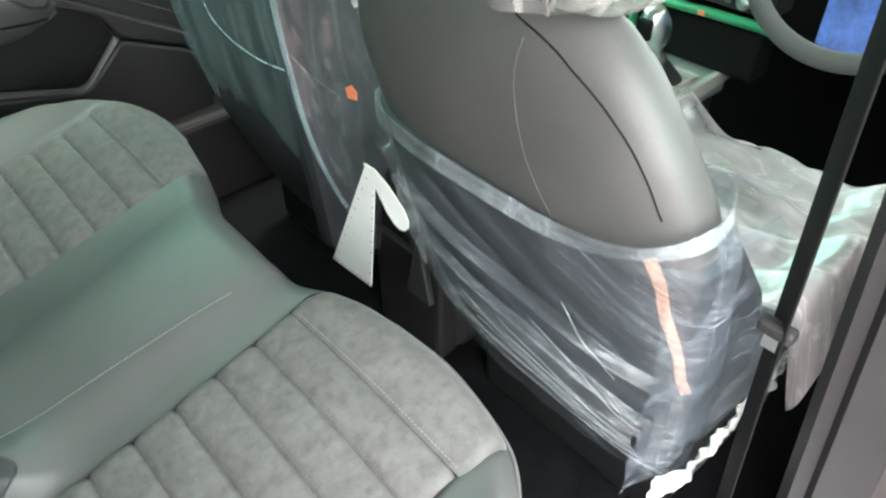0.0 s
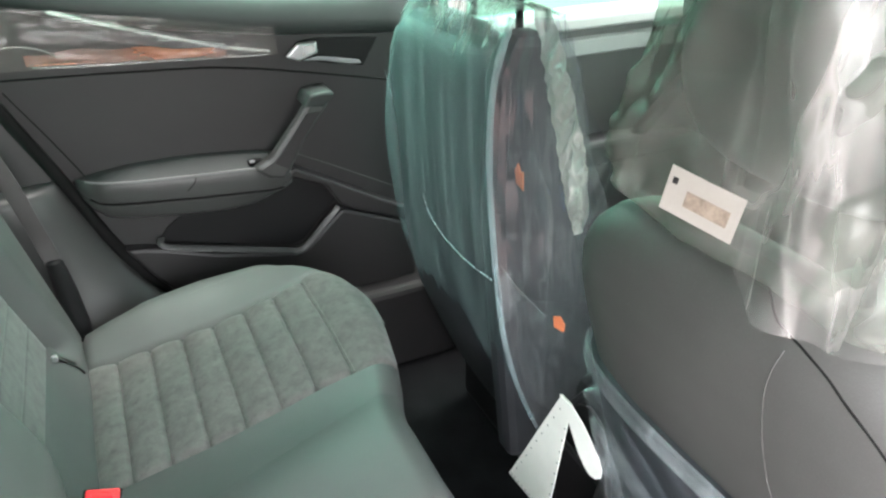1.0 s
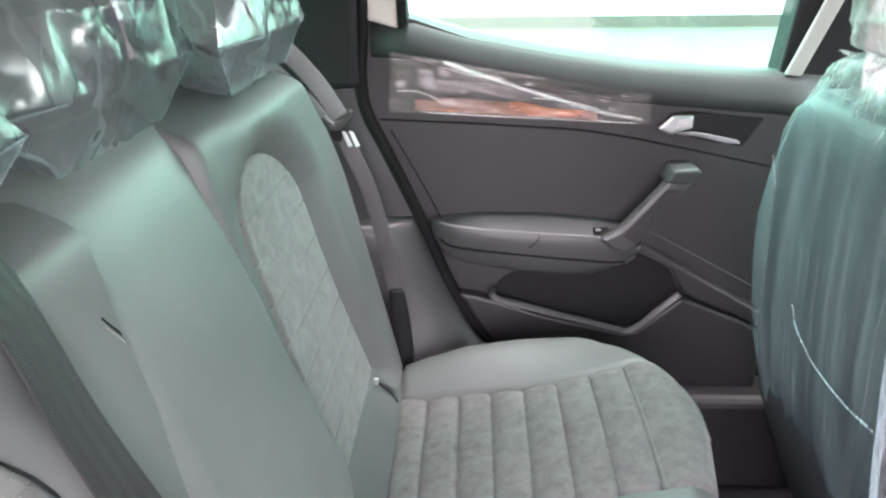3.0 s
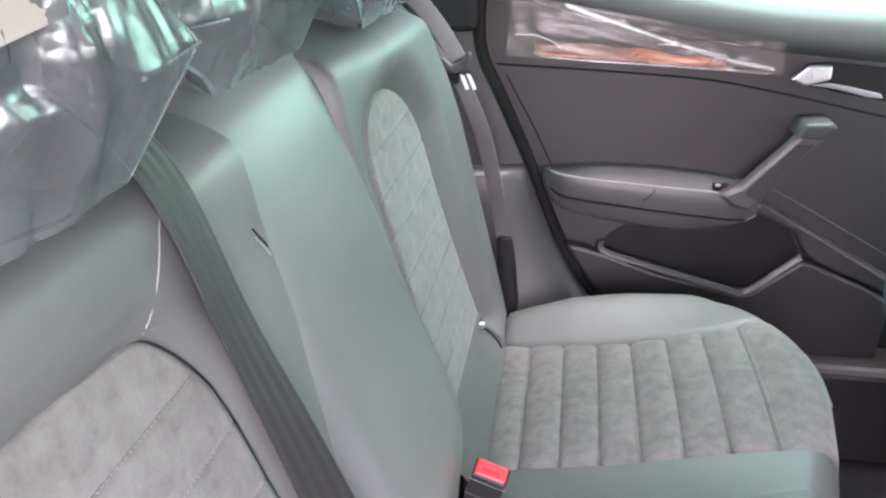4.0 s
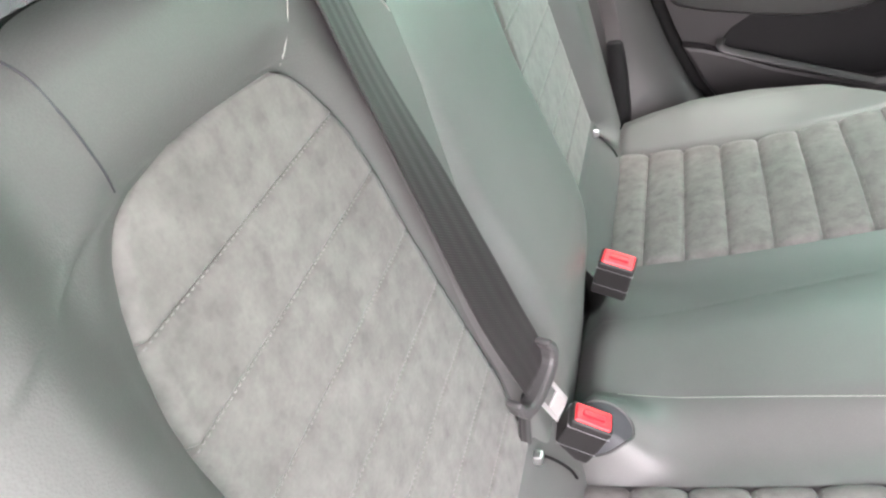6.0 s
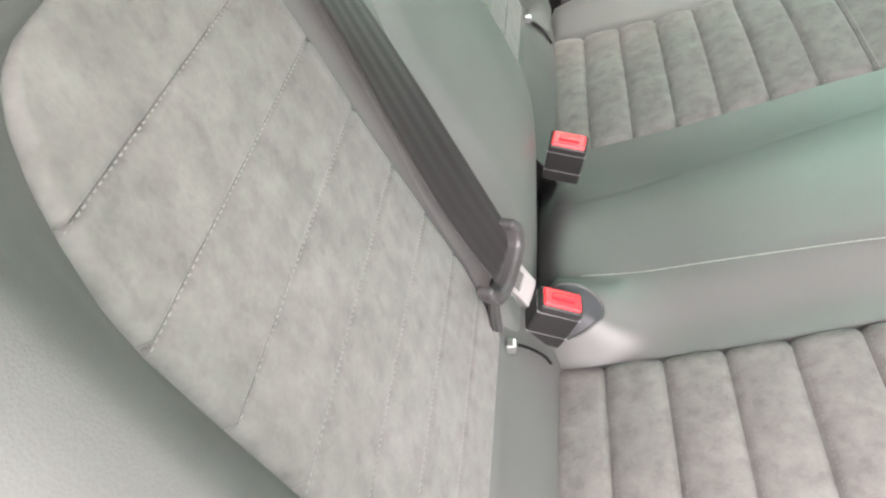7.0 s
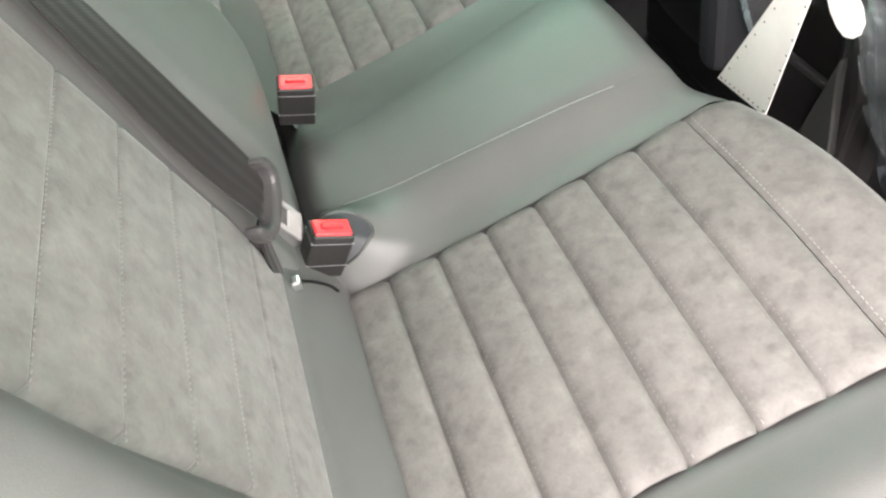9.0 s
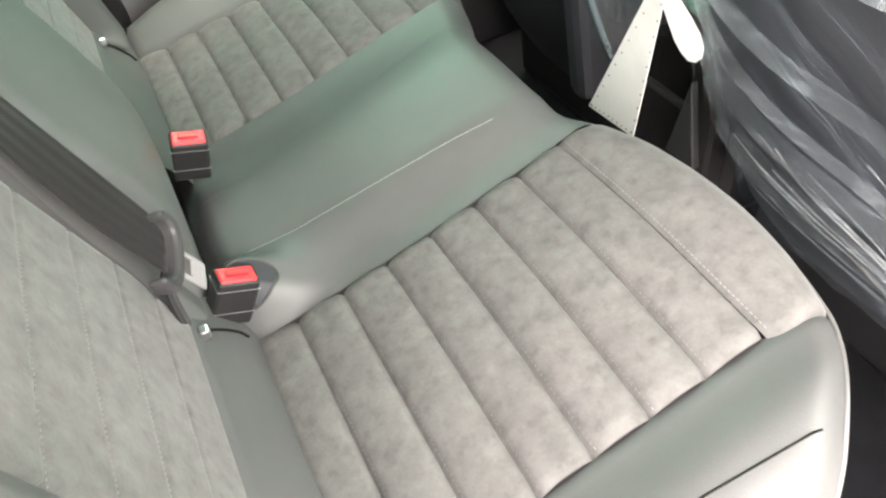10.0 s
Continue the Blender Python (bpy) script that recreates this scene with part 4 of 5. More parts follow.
tagged(prism("trim_window_frame", [(0.728, 0.893), (0.758, 0.89), (0.815, 1.035), (0.885, 1.22), (0.852, 1.22), (0.782, 1.035)], "y", 0.788, 0.7985, FRAME_TRIM, bevel=0.003), "pale frame strip along the door pillar", "trim", kind="structure")
front_door = thing("front_door", "closed front car door with dark trim", "car door", (1.3, 0.8, 0.2))
hang(box("door_panel", (0.93, 0.79, 0.15), (1.9, 0.84, 0.776), DOOR_LIT), front_door)
# pale colour holds the window light that falls on this pad
hang(prism("sill_pad", [(0.762, 0.778), (0.79, 0.772), (0.83, 0.778), (0.83, 0.822), (0.79, 0.822), (0.768, 0.806)], "x", 0.92, 1.9, DOOR_PALE, bevel=0.006), front_door)
hang(prism("trim_strip", [(0.772, 0.712), (0.792, 0.706), (0.792, 0.756), (0.776, 0.75)], "x", 0.93, 1.62, DOOR_PALE, bevel=0.003), front_door)
hang(prism("release_handle", [(1.55, 0.69), (1.60, 0.705), (1.68, 0.70), (1.66, 0.675), (1.57, 0.676)], "y", 0.762, 0.788, CHROME, bevel=0.004), front_door)
hang(prism("armrest", [(0.95, 0.42), (0.97, 0.50), (1.35, 0.498), (1.6, 0.47), (1.62, 0.43), (1.3, 0.43)], "y", 0.715, 0.795, TRIM_SOFT, bevel=0.012), front_door)
hang(prism("grab_handle", [(1.38, 0.50), (1.42, 0.49), (1.56, 0.62), (1.53, 0.64)], "y", 0.722, 0.75, TRIM_DARK, bevel=0.008), front_door)
hang(box("window_pane", (0.93, 0.812, 0.78), (1.9, 0.816, 1.25), SIDE_GLASS, bevel=0), front_door)
side_mirror = thing("side_mirror", "white door mirror outside the front passenger window", "mirror", (1.72, 0.95, 0.85))
bm = bmesh.new()
bmesh.ops.create_cube(bm, size=1)
for v in bm.verts:
    v.co = Vector((1.73 + 0.06 * v.co.x * 2, 0.955 + 0.13 * v.co.y * 2 * (0.85 if v.co.z < 0 else 1), 0.845 + 0.075 * v.co.z * 2))
bmesh.ops.bevel(bm, geom=bm.edges[:], offset=0.035, segments=4, affect="EDGES", profile=0.5)
housing = hang(part("housing", bm, BODY_PAINT, smooth=True), side_mirror)
fix(prism("glass", [(0.85, 0.80), (0.88, 0.782), (1.03, 0.785), (1.06, 0.82), (1.06, 0.88), (1.03, 0.9), (0.87, 0.9), (0.85, 0.88)], "x", 1.664, 1.668, MIRROR, bevel=0), housing)
hang(box("foot", (1.7, 0.835, 0.79), (1.76, 0.88, 0.83), TRIM_DARK, bevel=0.01), side_mirror)


seal = thing("door_seal", "black rubber seal round the rear door opening", "seal", (0, 0.78, 0.6))
hang(tube("bead", [(x - 0.003, 0.776, z) for x, z in [(-0.06, 1.2)] + EDGE + [(0.26, 0.25)]], 0.0125, RUBBER, n=80), seal)
arch = thing("arch_trim", "dark plastic trim beside the bench over the wheel arch", "trim", (0.05, 0.74, 0.3))


def arch_ring(z, back, dy):
    xf = interp(-z, [(-q[1], q[0]) for q in EDGE] + [(-0.2, 0.29)]) - 0.008
    return [Vector((lerp(back, xf, f), y, z)) for f, y in ((0, 0.80), (0, 0.722 + dy), (0.3, 0.724 + dy), (0.6, 0.735 + dy), (0.82, 0.752 + dy), (0.95, 0.771 + 0.4 * dy), (1, 0.786), (1, 0.80))]


hang(ring_loft("panel", [arch_ring(z, -0.09, dy) for z, dy in ((0.2, -0.05), (0.28, -0.034), (0.32, -0.02), (0.37, -0.01), (0.45, -0.006), (0.55, -0.006), (0.592, -0.006), (0.602, -0.003), (0.608, 0.004), (0.611, 0.018))], TRIM_SOFT, sharp=50), arch)
hang(ring_loft("upper_panel", [arch_ring(z, -0.3, 0.026) for z in (0.58, 0.66, 0.74, 0.80, 0.84, 0.873)], TRIM, sharp=40), arch)
hang(prism("pillar_cover", [(-0.4, 0.88), (-0.075, 0.88), (-0.065, 1.25), (-0.4, 1.25)], "y", 0.74, 0.80, TRIM_DARK, bevel=0.01), arch)
hang(prism("window_seal", [(0.003, 0.982), (0.022, 0.994), (0.012, 1.22), (-0.003, 1.22)], "y", 0.762, 0.81, RUBBER, bevel=0.004), arch)
hang(prism("window_surround", [(-0.055, 1.0), (0.0025, 0.984), (-0.0035, 1.22), (-0.055, 1.22)], "y", 0.77, 0.80, PALE_TRIM, bevel=0.005), arch)
side_belt = thing("side_seat_belt", "dark grey rear seat belt hanging beside the backrest", "seat belt", (-0.1, 0.67, 0.5))
hang(strap("webbing", [(-0.215, 0.672, 0.985), (-0.173, 0.67, 0.948), (-0.131, 0.668, 0.898), (-0.096, 0.664, 0.842)], [(0.55, -0.75, 0.35)] * 4, 0.036, 0.0018, SIDE_WEBBING, n=40), side_belt)
hang(strap("webbing_return", [(-0.225, 0.61, 0.965), (-0.185, 0.625, 0.925), (-0.145, 0.64, 0.878), (-0.112, 0.65, 0.83)], [(0.6, -0.75, 0.2)] * 4, 0.02, 0.0018, SIDE_WEBBING, n=40), side_belt)
hang(strap("lap_webbing", [(-0.092, 0.66, 0.812), (-0.078, 0.664, 0.775), (-0.055, 0.668, 0.715), (-0.037, 0.67, 0.645), (-0.022, 0.67, 0.57), (-0.01, 0.67, 0.50), (-0.006, 0.67, 0.45)], [(0.5, -0.8, 0.2), (0.3, -0.9, 0.2), (0.1, -0.97, 0), (0.0, -1, 0), (-0.2, -0.95, 0), (0.1, -0.97, 0), (0.3, -0.9, 0)], 0.03, 0.0018, SIDE_WEBBING, n=60), side_belt)
hang(prism("tongue_grip", [(-0.128, 0.842), (-0.118, 0.826), (-0.098, 0.822), (-0.078, 0.84), (-0.07, 0.857), (-0.076, 0.861), (-0.09, 0.842), (-0.104, 0.836), (-0.122, 0.852)], "y", 0.642, 0.662, TRIM_SOFT, bevel=0.004), side_belt)
hang(prism("tongue_body", [(-0.118, 0.826), (-0.108, 0.804), (-0.094, 0.802), (-0.09, 0.822)], "y", 0.647, 0.66, TRIM_DARK, bevel=0.003), side_belt)
for dx in (0.0, 0.013):
    hang(prism("tongue_plate", [(-0.092 + dx, 0.822), (-0.085 + dx, 0.820), (-0.074 + dx, 0.795), (-0.081 + dx, 0.793)], "y", 0.646, 0.65, CHROME, bevel=0.0008), side_belt)
hang(ring_loft("sleeve", [[Vector((xc + hx * math.cos(a), 0.668 + 0.014 * math.sin(a), z)) for a in [2 * math.pi * j / 20 for j in range(20)]] for xc, hx, z in ((-0.002, 0.024, 0.30), (0.0, 0.023, 0.36), (-0.003, 0.02, 0.43), (-0.006, 0.017, 0.475), (-0.008, 0.015, 0.495), (-0.008, 0.01, 0.5))], TRIM_DARK), side_belt)


# ---- front seats ----
def seat_ring(yc, z, xr, thick, width, off=0.0, k=48, power=3.0):
    out = []
    for j in range(k):
        a = 2 * math.pi * j / k
        c, s = math.cos(a), math.sin(a)
        out.append(Vector((xr + thick / 2 + thick / 2 * math.copysign(abs(c) ** (2 / power), c), yc + width / 2 * math.copysign(abs(s) ** (2 / power), s), z)))
    return out


SEAT = [(0.06, 0.815, 0.1, 0.36, 0.0), (0.12, 0.775, 0.11, 0.40, 0.0), (0.18, 0.737, 0.12, 0.425, 0.0), (0.25, 0.705, 0.13, 0.44, 0.0), (0.3, 0.682, 0.14, 0.445, 0.0), (0.36, 0.655, 0.15, 0.45, 0.0), (0.5, 0.61, 0.15, 0.46, 0.0), (0.65, 0.575, 0.135, 0.465, 0.0), (0.72, 0.558, 0.12, 0.455, 0.008), (0.76, 0.552, 0.11, 0.44, 0.018), (0.80, 0.55, 0.10, 0.41, 0.028), (0.83, 0.553, 0.09, 0.37, 0.032), (0.855, 0.562, 0.075, 0.31, 0.035), (0.87, 0.578, 0.05, 0.25, 0.035), (0.878, 0.60, 0.02, 0.16, 0.035)]


def seat_at(z):
    return [interp(z, [(q[0], q[k]) for q in SEAT]) for k in (1, 2, 3, 4)]


NEAR_SEAT = dict(yc=-0.385, dx=0.0, up=1.0, inner=1, shell=0.66)
FAR_SEAT = dict(yc=0.335, dx=0.062, up=1.1, inner=-0.3, shell=0.93)


def seat_section(spec, z):
    """Rear x, thickness, width and middle y of a seat back at the height z."""
    zz = 0.25 + (z - 0.25) / spec["up"]
    xr, th, wd, off = seat_at(min(max(zz, 0.06), 0.878))
    return xr + spec["dx"] * smooth01((z - 0.35) / 0.45), th, wd, spec["yc"] + spec["inner"] * off


def spline2(points, n):
    return [(p.x, p.y) for p in spline([(a, b, 0) for a, b in points], n)]


def front_seat(spec, label):
    yc = spec["yc"]
    s = thing("front_seat", label, "car seat", (0.8, yc, 0.0), "front seats")
    top = 0.25 + 0.628 * spec["up"]
    zs = [lerp(0.07, top, i / 70) for i in range(71)]
    rings = []
    for z in zs:
        xr, th, wd, cy = seat_section(spec, z)
        rings.append(seat_ring(cy, z, xr, th, wd))
    rest = hang(ring_loft("backrest", rings, SEAT_LEATHER), s)
    rings = []
    for i in range(24):
        z = lerp(0.075, spec["shell"], i / 23)
        xr, th, wd, cy = seat_section(spec, z)
        rings.append(seat_ring(cy, z, xr - 0.003, th * 0.9, wd + 0.006))
    fix(ring_loft("back_shell", rings, SEAT_SHELL, label="darker lower back shell"), rest)
    def on_back(z, yy, lift):
        xr, th, wd, cy = seat_section(spec, z)
        f = min(0.999, abs(yy - cy) / (wd / 2))
        return (xr + th / 2 - th / 2 * (1 - f ** 3) ** (1 / 3) - lift, yy, z)
    out = -spec["inner"] / abs(spec["inner"])
    far = spec["yc"] - out * 0.385
    dark = [on_back(z, far + out * y, 0.0) for y, z in spline2([(0.395, 0.866), (0.415, 0.855), (0.445, 0.846), (0.477, 0.833), (0.525, 0.803), (0.561, 0.763), (0.584, 0.717)], 30)]
    fix(tube("seam", dark, 0.001, RUBBER, n=50, k=6), rest)
    pale = [on_back(z, far + out * y, -0.0004) for y, z in spline2([(0.43, 0.84), (0.427, 0.808), (0.434, 0.76), (0.447, 0.711), (0.465, 0.671), (0.49, 0.63)], 30)]
    fix(tube("pleat", pale, 0.0009, SEAT_LEATHER, n=50, k=6), rest)
    hang(box("seat_cushion", (0.74, yc - 0.23, 0.2), (1.2, yc + 0.23, 0.38), LEATHER, bevel=0.06, segments=5), s)
    hang(box("seat_base", (0.78, yc - 0.2, 0.0), (1.15, yc + 0.2, 0.2), TRIM_DARK, bevel=0.02), s)
    return s


near_seat = front_seat(NEAR_SEAT, "dark grey leather driver's seat, lower back wrapped in clear film")
far_seat = front_seat(FAR_SEAT, "dark grey leather front passenger seat wrapped in a clear bag")


def sleeve_point(spec, z, a, g):
    xr, th, wd, cy = seat_section(spec, z)
    c, s = math.cos(a), math.sin(a)
    gx, g = g if isinstance(g, tuple) else (g, g)
    return Vector((xr + th / 2 + (th / 2 + gx) * math.copysign(abs(c) ** 0.66, c), cy + (wd / 2 + g) * math.copysign(abs(s) ** 0.66, s), z)), Vector((c, s, 0))


def bag_sheet(name, spec, bottom, top, grow, material, parent, wob=0.012, seed=0.0, n=70, k=120):
    """A film sleeve round a seat back, between two edges given by the angle round it."""
    rings = []
    for i in range(n + 1):
        r = []
        for j in range(k):
            a = 2 * math.pi * j / k
            z = lerp(bottom(a), top(a), i / n)
            p, d = sleeve_point(spec, z, a, grow(z) if callable(grow) else grow)
            nz = noise.noise(Vector((p.x * 9 + seed, p.y * 9, p.z * 2.2))) + 0.5 * noise.noise(Vector((p.x * 25, p.y * 25 + seed, p.z * 5)))
            r.append(p + d * wob * nz)
        rings.append(r)
    return hang(ring_loft(name, rings, material, caps=False), parent)


def near_hem(a):
    """Low across the back, rising along the outer side."""
    c, s = math.cos(a), math.sin(a)
    outer = max(0, -s)
    return 0.655 + 0.05 * outer ** 2 + 0.06 * max(0, c) * outer


wrap_far = thing("plastic_seat_cover", "clear wrinkled plastic bag over the passenger seat", "plastic cover", (0.6, 0.37, 0.1))


def bag_back(z):
    return interp(z, [(0.08, 0.80), (0.2, 0.735), (0.3, 0.69), (0.4, 0.65), (0.5, 0.622), (0.65, 0.603), (0.8, 0.595), (0.92, 0.598), (0.985, 0.612), (1.0, 0.63)])


def bag_left(z):
    return interp(z, [(0.08, 0.5), (0.3, 0.55), (0.57, 0.572), (0.72, 0.568), (0.80, 0.54), (0.87, 0.505), (0.93, 0.462), (0.975, 0.42), (1.0, 0.38)])


def bag_fold(z):
    return interp(z, [(0.08, 0.075), (0.3, 0.078), (0.53, 0.072), (0.65, 0.080), (0.78, 0.086), (0.89, 0.082), (0.985, 0.062), (1.0, 0.06)])


def back_panel(u, v):
    """Back of the bag, from its rounded outer flank to the sharp fold on the inner side."""
    z = lerp(0.08, 1.0, v) + 0.012 * noise.noise(Vector((u * 9, 0, 3))) * smooth01((v - 0.9) / 0.1)
    xb, yl, yr = bag_back(z), bag_left(z), bag_fold(z)
    if u < 0.3:
        a = (1 - u / 0.3) * math.pi / 2
        p = Vector((xb + 0.12 * (1 - math.cos(a)) ** 1.2, yl - 0.1 + 0.1 * math.sin(a), z))
    else:
        p = Vector((xb, lerp(yl - 0.1, yr, (u - 0.3) / 0.7), z))
    gather = smooth01((z - 0.86) / 0.12)
    fold = noise.noise(Vector((p.y * 38 + 0.8 * z, z * 1.6, 4))) + 0.6 * noise.noise(Vector((p.y * 85, z * 3, 9)))
    pucker = abs(noise.noise(Vector((p.y * 55 - z * 8, z * 14, 7)))) + 0.6 * noise.noise(Vector((p.y * 30, z * 30, 1)))
    p.x += 0.0028 * fold * (1 - gather) - 0.008 * gather * pucker
    return p


hang(surface("back_panel", back_panel, 220, 120, WRAP_FAR), wrap_far)


def side_panel(u, v):
    """Loose crumpled film from the fold forward over the seat's flank."""
    z = lerp(0.12, 0.985, v)
    x = lerp(bag_back(z), bag_back(z) + interp(z, [(0.1, 0.12), (0.5, 0.22), (0.65, 0.2), (0.9, 0.13), (1.0, 0.06)]), u)
    y = bag_fold(z) - 0.012 * math.sin(math.pi * u)
    n1 = abs(noise.noise(Vector((x * 22 + z * 3, 1.0, z * 4)))) + 0.35 * abs(noise.noise(Vector((x * 60 + z * 9, 3.0, z * 9))))
    return Vector((x, y - 0.022 * n1 * min(1, u * 6), z))


hang(surface("side_panel", side_panel, 50, 110, WRAP_SIDE), wrap_far)
rings = []
for i in range(16):
    r = []
    for j in range(200):
        u = j / 199
        y = lerp(0.385, 0.062, u)
        f = i / 15
        x = 0.622 + 0.075 * f + 0.006 * noise.noise(Vector((y * 40, f * 6, 2)))
        r.append(Vector((x, y, 0.99 + 0.014 * math.sin(f * 2.2) - 0.03 * f + 0.009 * abs(noise.noise(Vector((y * 36, f * 2.5, 5)))))))
    rings.append(r)
k = 200
hang(link_mesh("gathered_top", [q for r in rings for q in r], [(a * k + i, a * k + i + 1, (a + 1) * k + i + 1, (a + 1) * k + i) for a in range(15) for i in range(k - 1)], PUCKER), wrap_far)
hang(surface("gathered_band", lambda u, v: back_panel(lerp(0.1, 1.0, u), lerp(0.968 - 0.09 * abs(noise.noise(Vector((u * 31, 0, 0)))) - 0.03 * abs(noise.noise(Vector((u * 90, 3, 0)))), 1.0, v)) + Vector((-0.004, 0, 0)), 200, 14, PUCKER), wrap_far)
hang(strap("fold_edge", [(bag_back(z) - 0.001, bag_fold(z) + 0.002 * math.sin(z * 14), z) for z in (0.985, 0.9, 0.8, 0.7, 0.6, 0.5, 0.4, 0.3, 0.2)], [(-1, -0.5, 0)] * 9, 0.010, 0.0008, EDGE_FILM, n=60), wrap_far)
hang(strap("crease", [(bag_back(z) - 0.005, y, z) for y, z in ((0.32, 0.65), (0.306, 0.622), (0.27, 0.606), (0.234, 0.598), (0.16, 0.596), (0.085, 0.607))], [(-1, 0, 0)] * 6, 0.0032, 0.0008, EDGE_FILM, n=40), wrap_far)
hang(strap("crease", [(bag_back(z) - 0.004, y, z) for y, z in ((0.455, 0.83), (0.44, 0.81), (0.425, 0.79))], [(-1, 0.6, 0)] * 3, 0.005, 0.0008, EDGE_FILM, n=20), wrap_far)
hang(strap("crease", [(0.625, 0.1, 0.62), (0.632, 0.07, 0.6), (0.64, 0.04, 0.588), (0.645, 0.0, 0.58)], [(-1, -0.6, 0)] * 4, 0.004, 0.0008, GLINT, n=20), wrap_far)
hang(prism("side_bolster", [(0.66, 0.2), (0.86, 0.2), (0.85, 0.48), (0.82, 0.6), (0.775, 0.74), (0.74, 0.88), (0.70, 0.95), (0.645, 0.955), (0.62, 0.9), (0.615, 0.7), (0.63, 0.5)], "y", 0.105, 0.16, SEAT_SHELL, bevel=0.018), far_seat)
wrap_near = thing("plastic_seat_cover", "clear stretched plastic film round the driver's seat back", "plastic cover", (0.6, -0.4, 0.1))
bag_sheet("film", NEAR_SEAT, lambda a: 0.17, near_hem, lambda z: 0.012 + 0.012 * smooth01((0.32 - z) / 0.15), WRAP_NEAR, wrap_near, 0.01, 3.0)
hang(strap("orange_strip", [sleeve_point(NEAR_SEAT, z, radians(227 + 115 * (0.69 - z) + 1.0 * math.sin(z * 50)), 0.008)[0] for z in (0.675, 0.64, 0.60, 0.56, 0.52, 0.48, 0.44)], [(-1, -1, 0)] * 7, 0.012, 0.0008, PEACH, n=40), wrap_near)
rng = random.Random(11)
for i in range(16):
    # folds gathered towards the lower outer corner, their brightness put into pale strips
    z1 = rng.uniform(0.16, 0.48) if i % 3 else rng.uniform(0.14, 0.26)
    a0, a1 = rng.uniform(150, 205), rng.uniform(214, 250)
    drop = rng.uniform(0.06, 0.2)
    lift = rng.uniform(0.014, 0.024)
    pts = [sleeve_point(NEAR_SEAT, z1 + drop * (1 - k / 7) ** 1.5 + 0.005 * math.sin(1.3 * k + i), radians(lerp(a0, a1, k / 7)), lift)[0] for k in range(8)]
    hang(strap("crease", pts, [(-1, -0.8, 0.4)] * 8, rng.uniform(0.0008, 0.0035), 0.0006, CREASE, n=40), wrap_near)
for z1, z0, w in ((0.60, 0.47, 0.02), (0.55, 0.36, 0.016), (0.48, 0.33, 0.026), (0.42, 0.25, 0.02), (0.34, 0.22, 0.014)):
    # broad soft highlights painted as pale bands, from the inner side down to the outer corner
    pts = [sleeve_point(NEAR_SEAT, lerp(z1, z0, (k / 9) ** 0.8), radians(lerp(128, 232, k / 9)), 0.017)[0] for k in range(10)]
    hang(strap("highlight_band", pts, [(-1, -0.6, 0.3)] * 10, w, 0.0005, HIGHLIGHT_BAND, n=40), wrap_near)
hem = [tuple(sleeve_point(NEAR_SEAT, near_hem(2 * math.pi * j / 96), 2 * math.pi * j / 96, 0.013)[0]) for j in range(97)]
hang(strap("hem", hem, [(p[0] - 0.63, p[1] + 0.385, 0) for p in hem], 0.024, 0.002, HEM_FILM, n=160), wrap_near)


def side_film(u, v):
    """Film drawn forward over the outer flank of the seat."""
    x = lerp(0.60, interp(v, [(0, 0.97), (0.55, 0.9), (0.75, 0.865), (1, 0.75)]), u)
    top = interp(x, [(0.6, 0.705), (0.73, 0.673), (0.87, 0.53), (0.98, 0.4)])
    z = lerp(0.29, top, v)
    p = Vector((x, -0.628 + 0.03 * smooth01((0.68 - x) / 0.08), z))
    return p + Vector((0, -0.012, 0)) * (noise.noise(Vector((x * 9, 3, z * 9))) + 0.5 * noise.noise(Vector((x * 26, 1, z * 20))))


hang(surface("side_film", side_film, 40, 40, WRAP_NEAR), wrap_near)


def rim_sheet(u, v):
    """The gathered white lower rim of the film round the outer corner."""
    x = lerp(0.655, 0.93, u)
    z = 0.295 + 0.05 * u - 0.055 * v + 0.012 * noise.noise(Vector((u * 9, v * 2, 1)))
    y = -0.634 + 0.02 * smooth01((0.69 - x) / 0.04)
    return Vector((x, y - 0.014 * (abs(noise.noise(Vector((x * 40, 2, z * 20)))) + 0.4 * noise.noise(Vector((x * 90, 4, z * 50)))), z))


hang(surface("gathered_rim", rim_sheet, 70, 16, FLAP), wrap_near)
hang(prism("side_bolster", [(0.67, 0.27), (0.89, 0.27), (0.87, 0.42), (0.83, 0.5), (0.72, 0.635), (0.64, 0.66)], "y", -0.612, -0.56, SEAT_SHELL, bevel=0.02), near_seat)


def flap_at(u, v):
    a = Vector((0.665, 0.105, 0.985)).lerp(Vector((0.66, 0.055, 0.992)), u)
    b = Vector((0.655, -0.03, 0.722)).lerp(Vector((0.65, -0.135, 0.785)), u)
    return a.lerp(b, v)


def flap(u, v):
    p = flap_at(u * interp(v, [(0, 1.0), (0.3, 0.85), (0.75, 0.62), (0.92, 0.42), (1, 0.1)]) + 0.03 * noise.noise(Vector((v * 9, 4, u))) * u, v)
    ridge = abs(noise.noise(Vector((p.y * 34 + p.z * 12, 2.0, p.z * 10)))) + 0.5 * abs(noise.noise(Vector((p.y * 70 + p.z * 30, 5.0, p.z * 26)))) + 0.2 * abs(noise.noise(p * 80))
    return p + Vector((0.026, 0.006, 0)) * (ridge - 0.3) * (0.35 + 0.65 * math.sin(math.pi * u))


def clear_flap(u, v):
    p = flap_at(lerp(0.16, 1.0, u), v)
    return p + Vector((0.012, 0, 0.0)) * noise.noise(Vector((p.y * 20 + p.z * 8, 3.0, p.z * 5))) + Vector((0.01, 0, 0))


hang(surface("loose_flap", flap, 36, 110, FLAP), wrap_far)
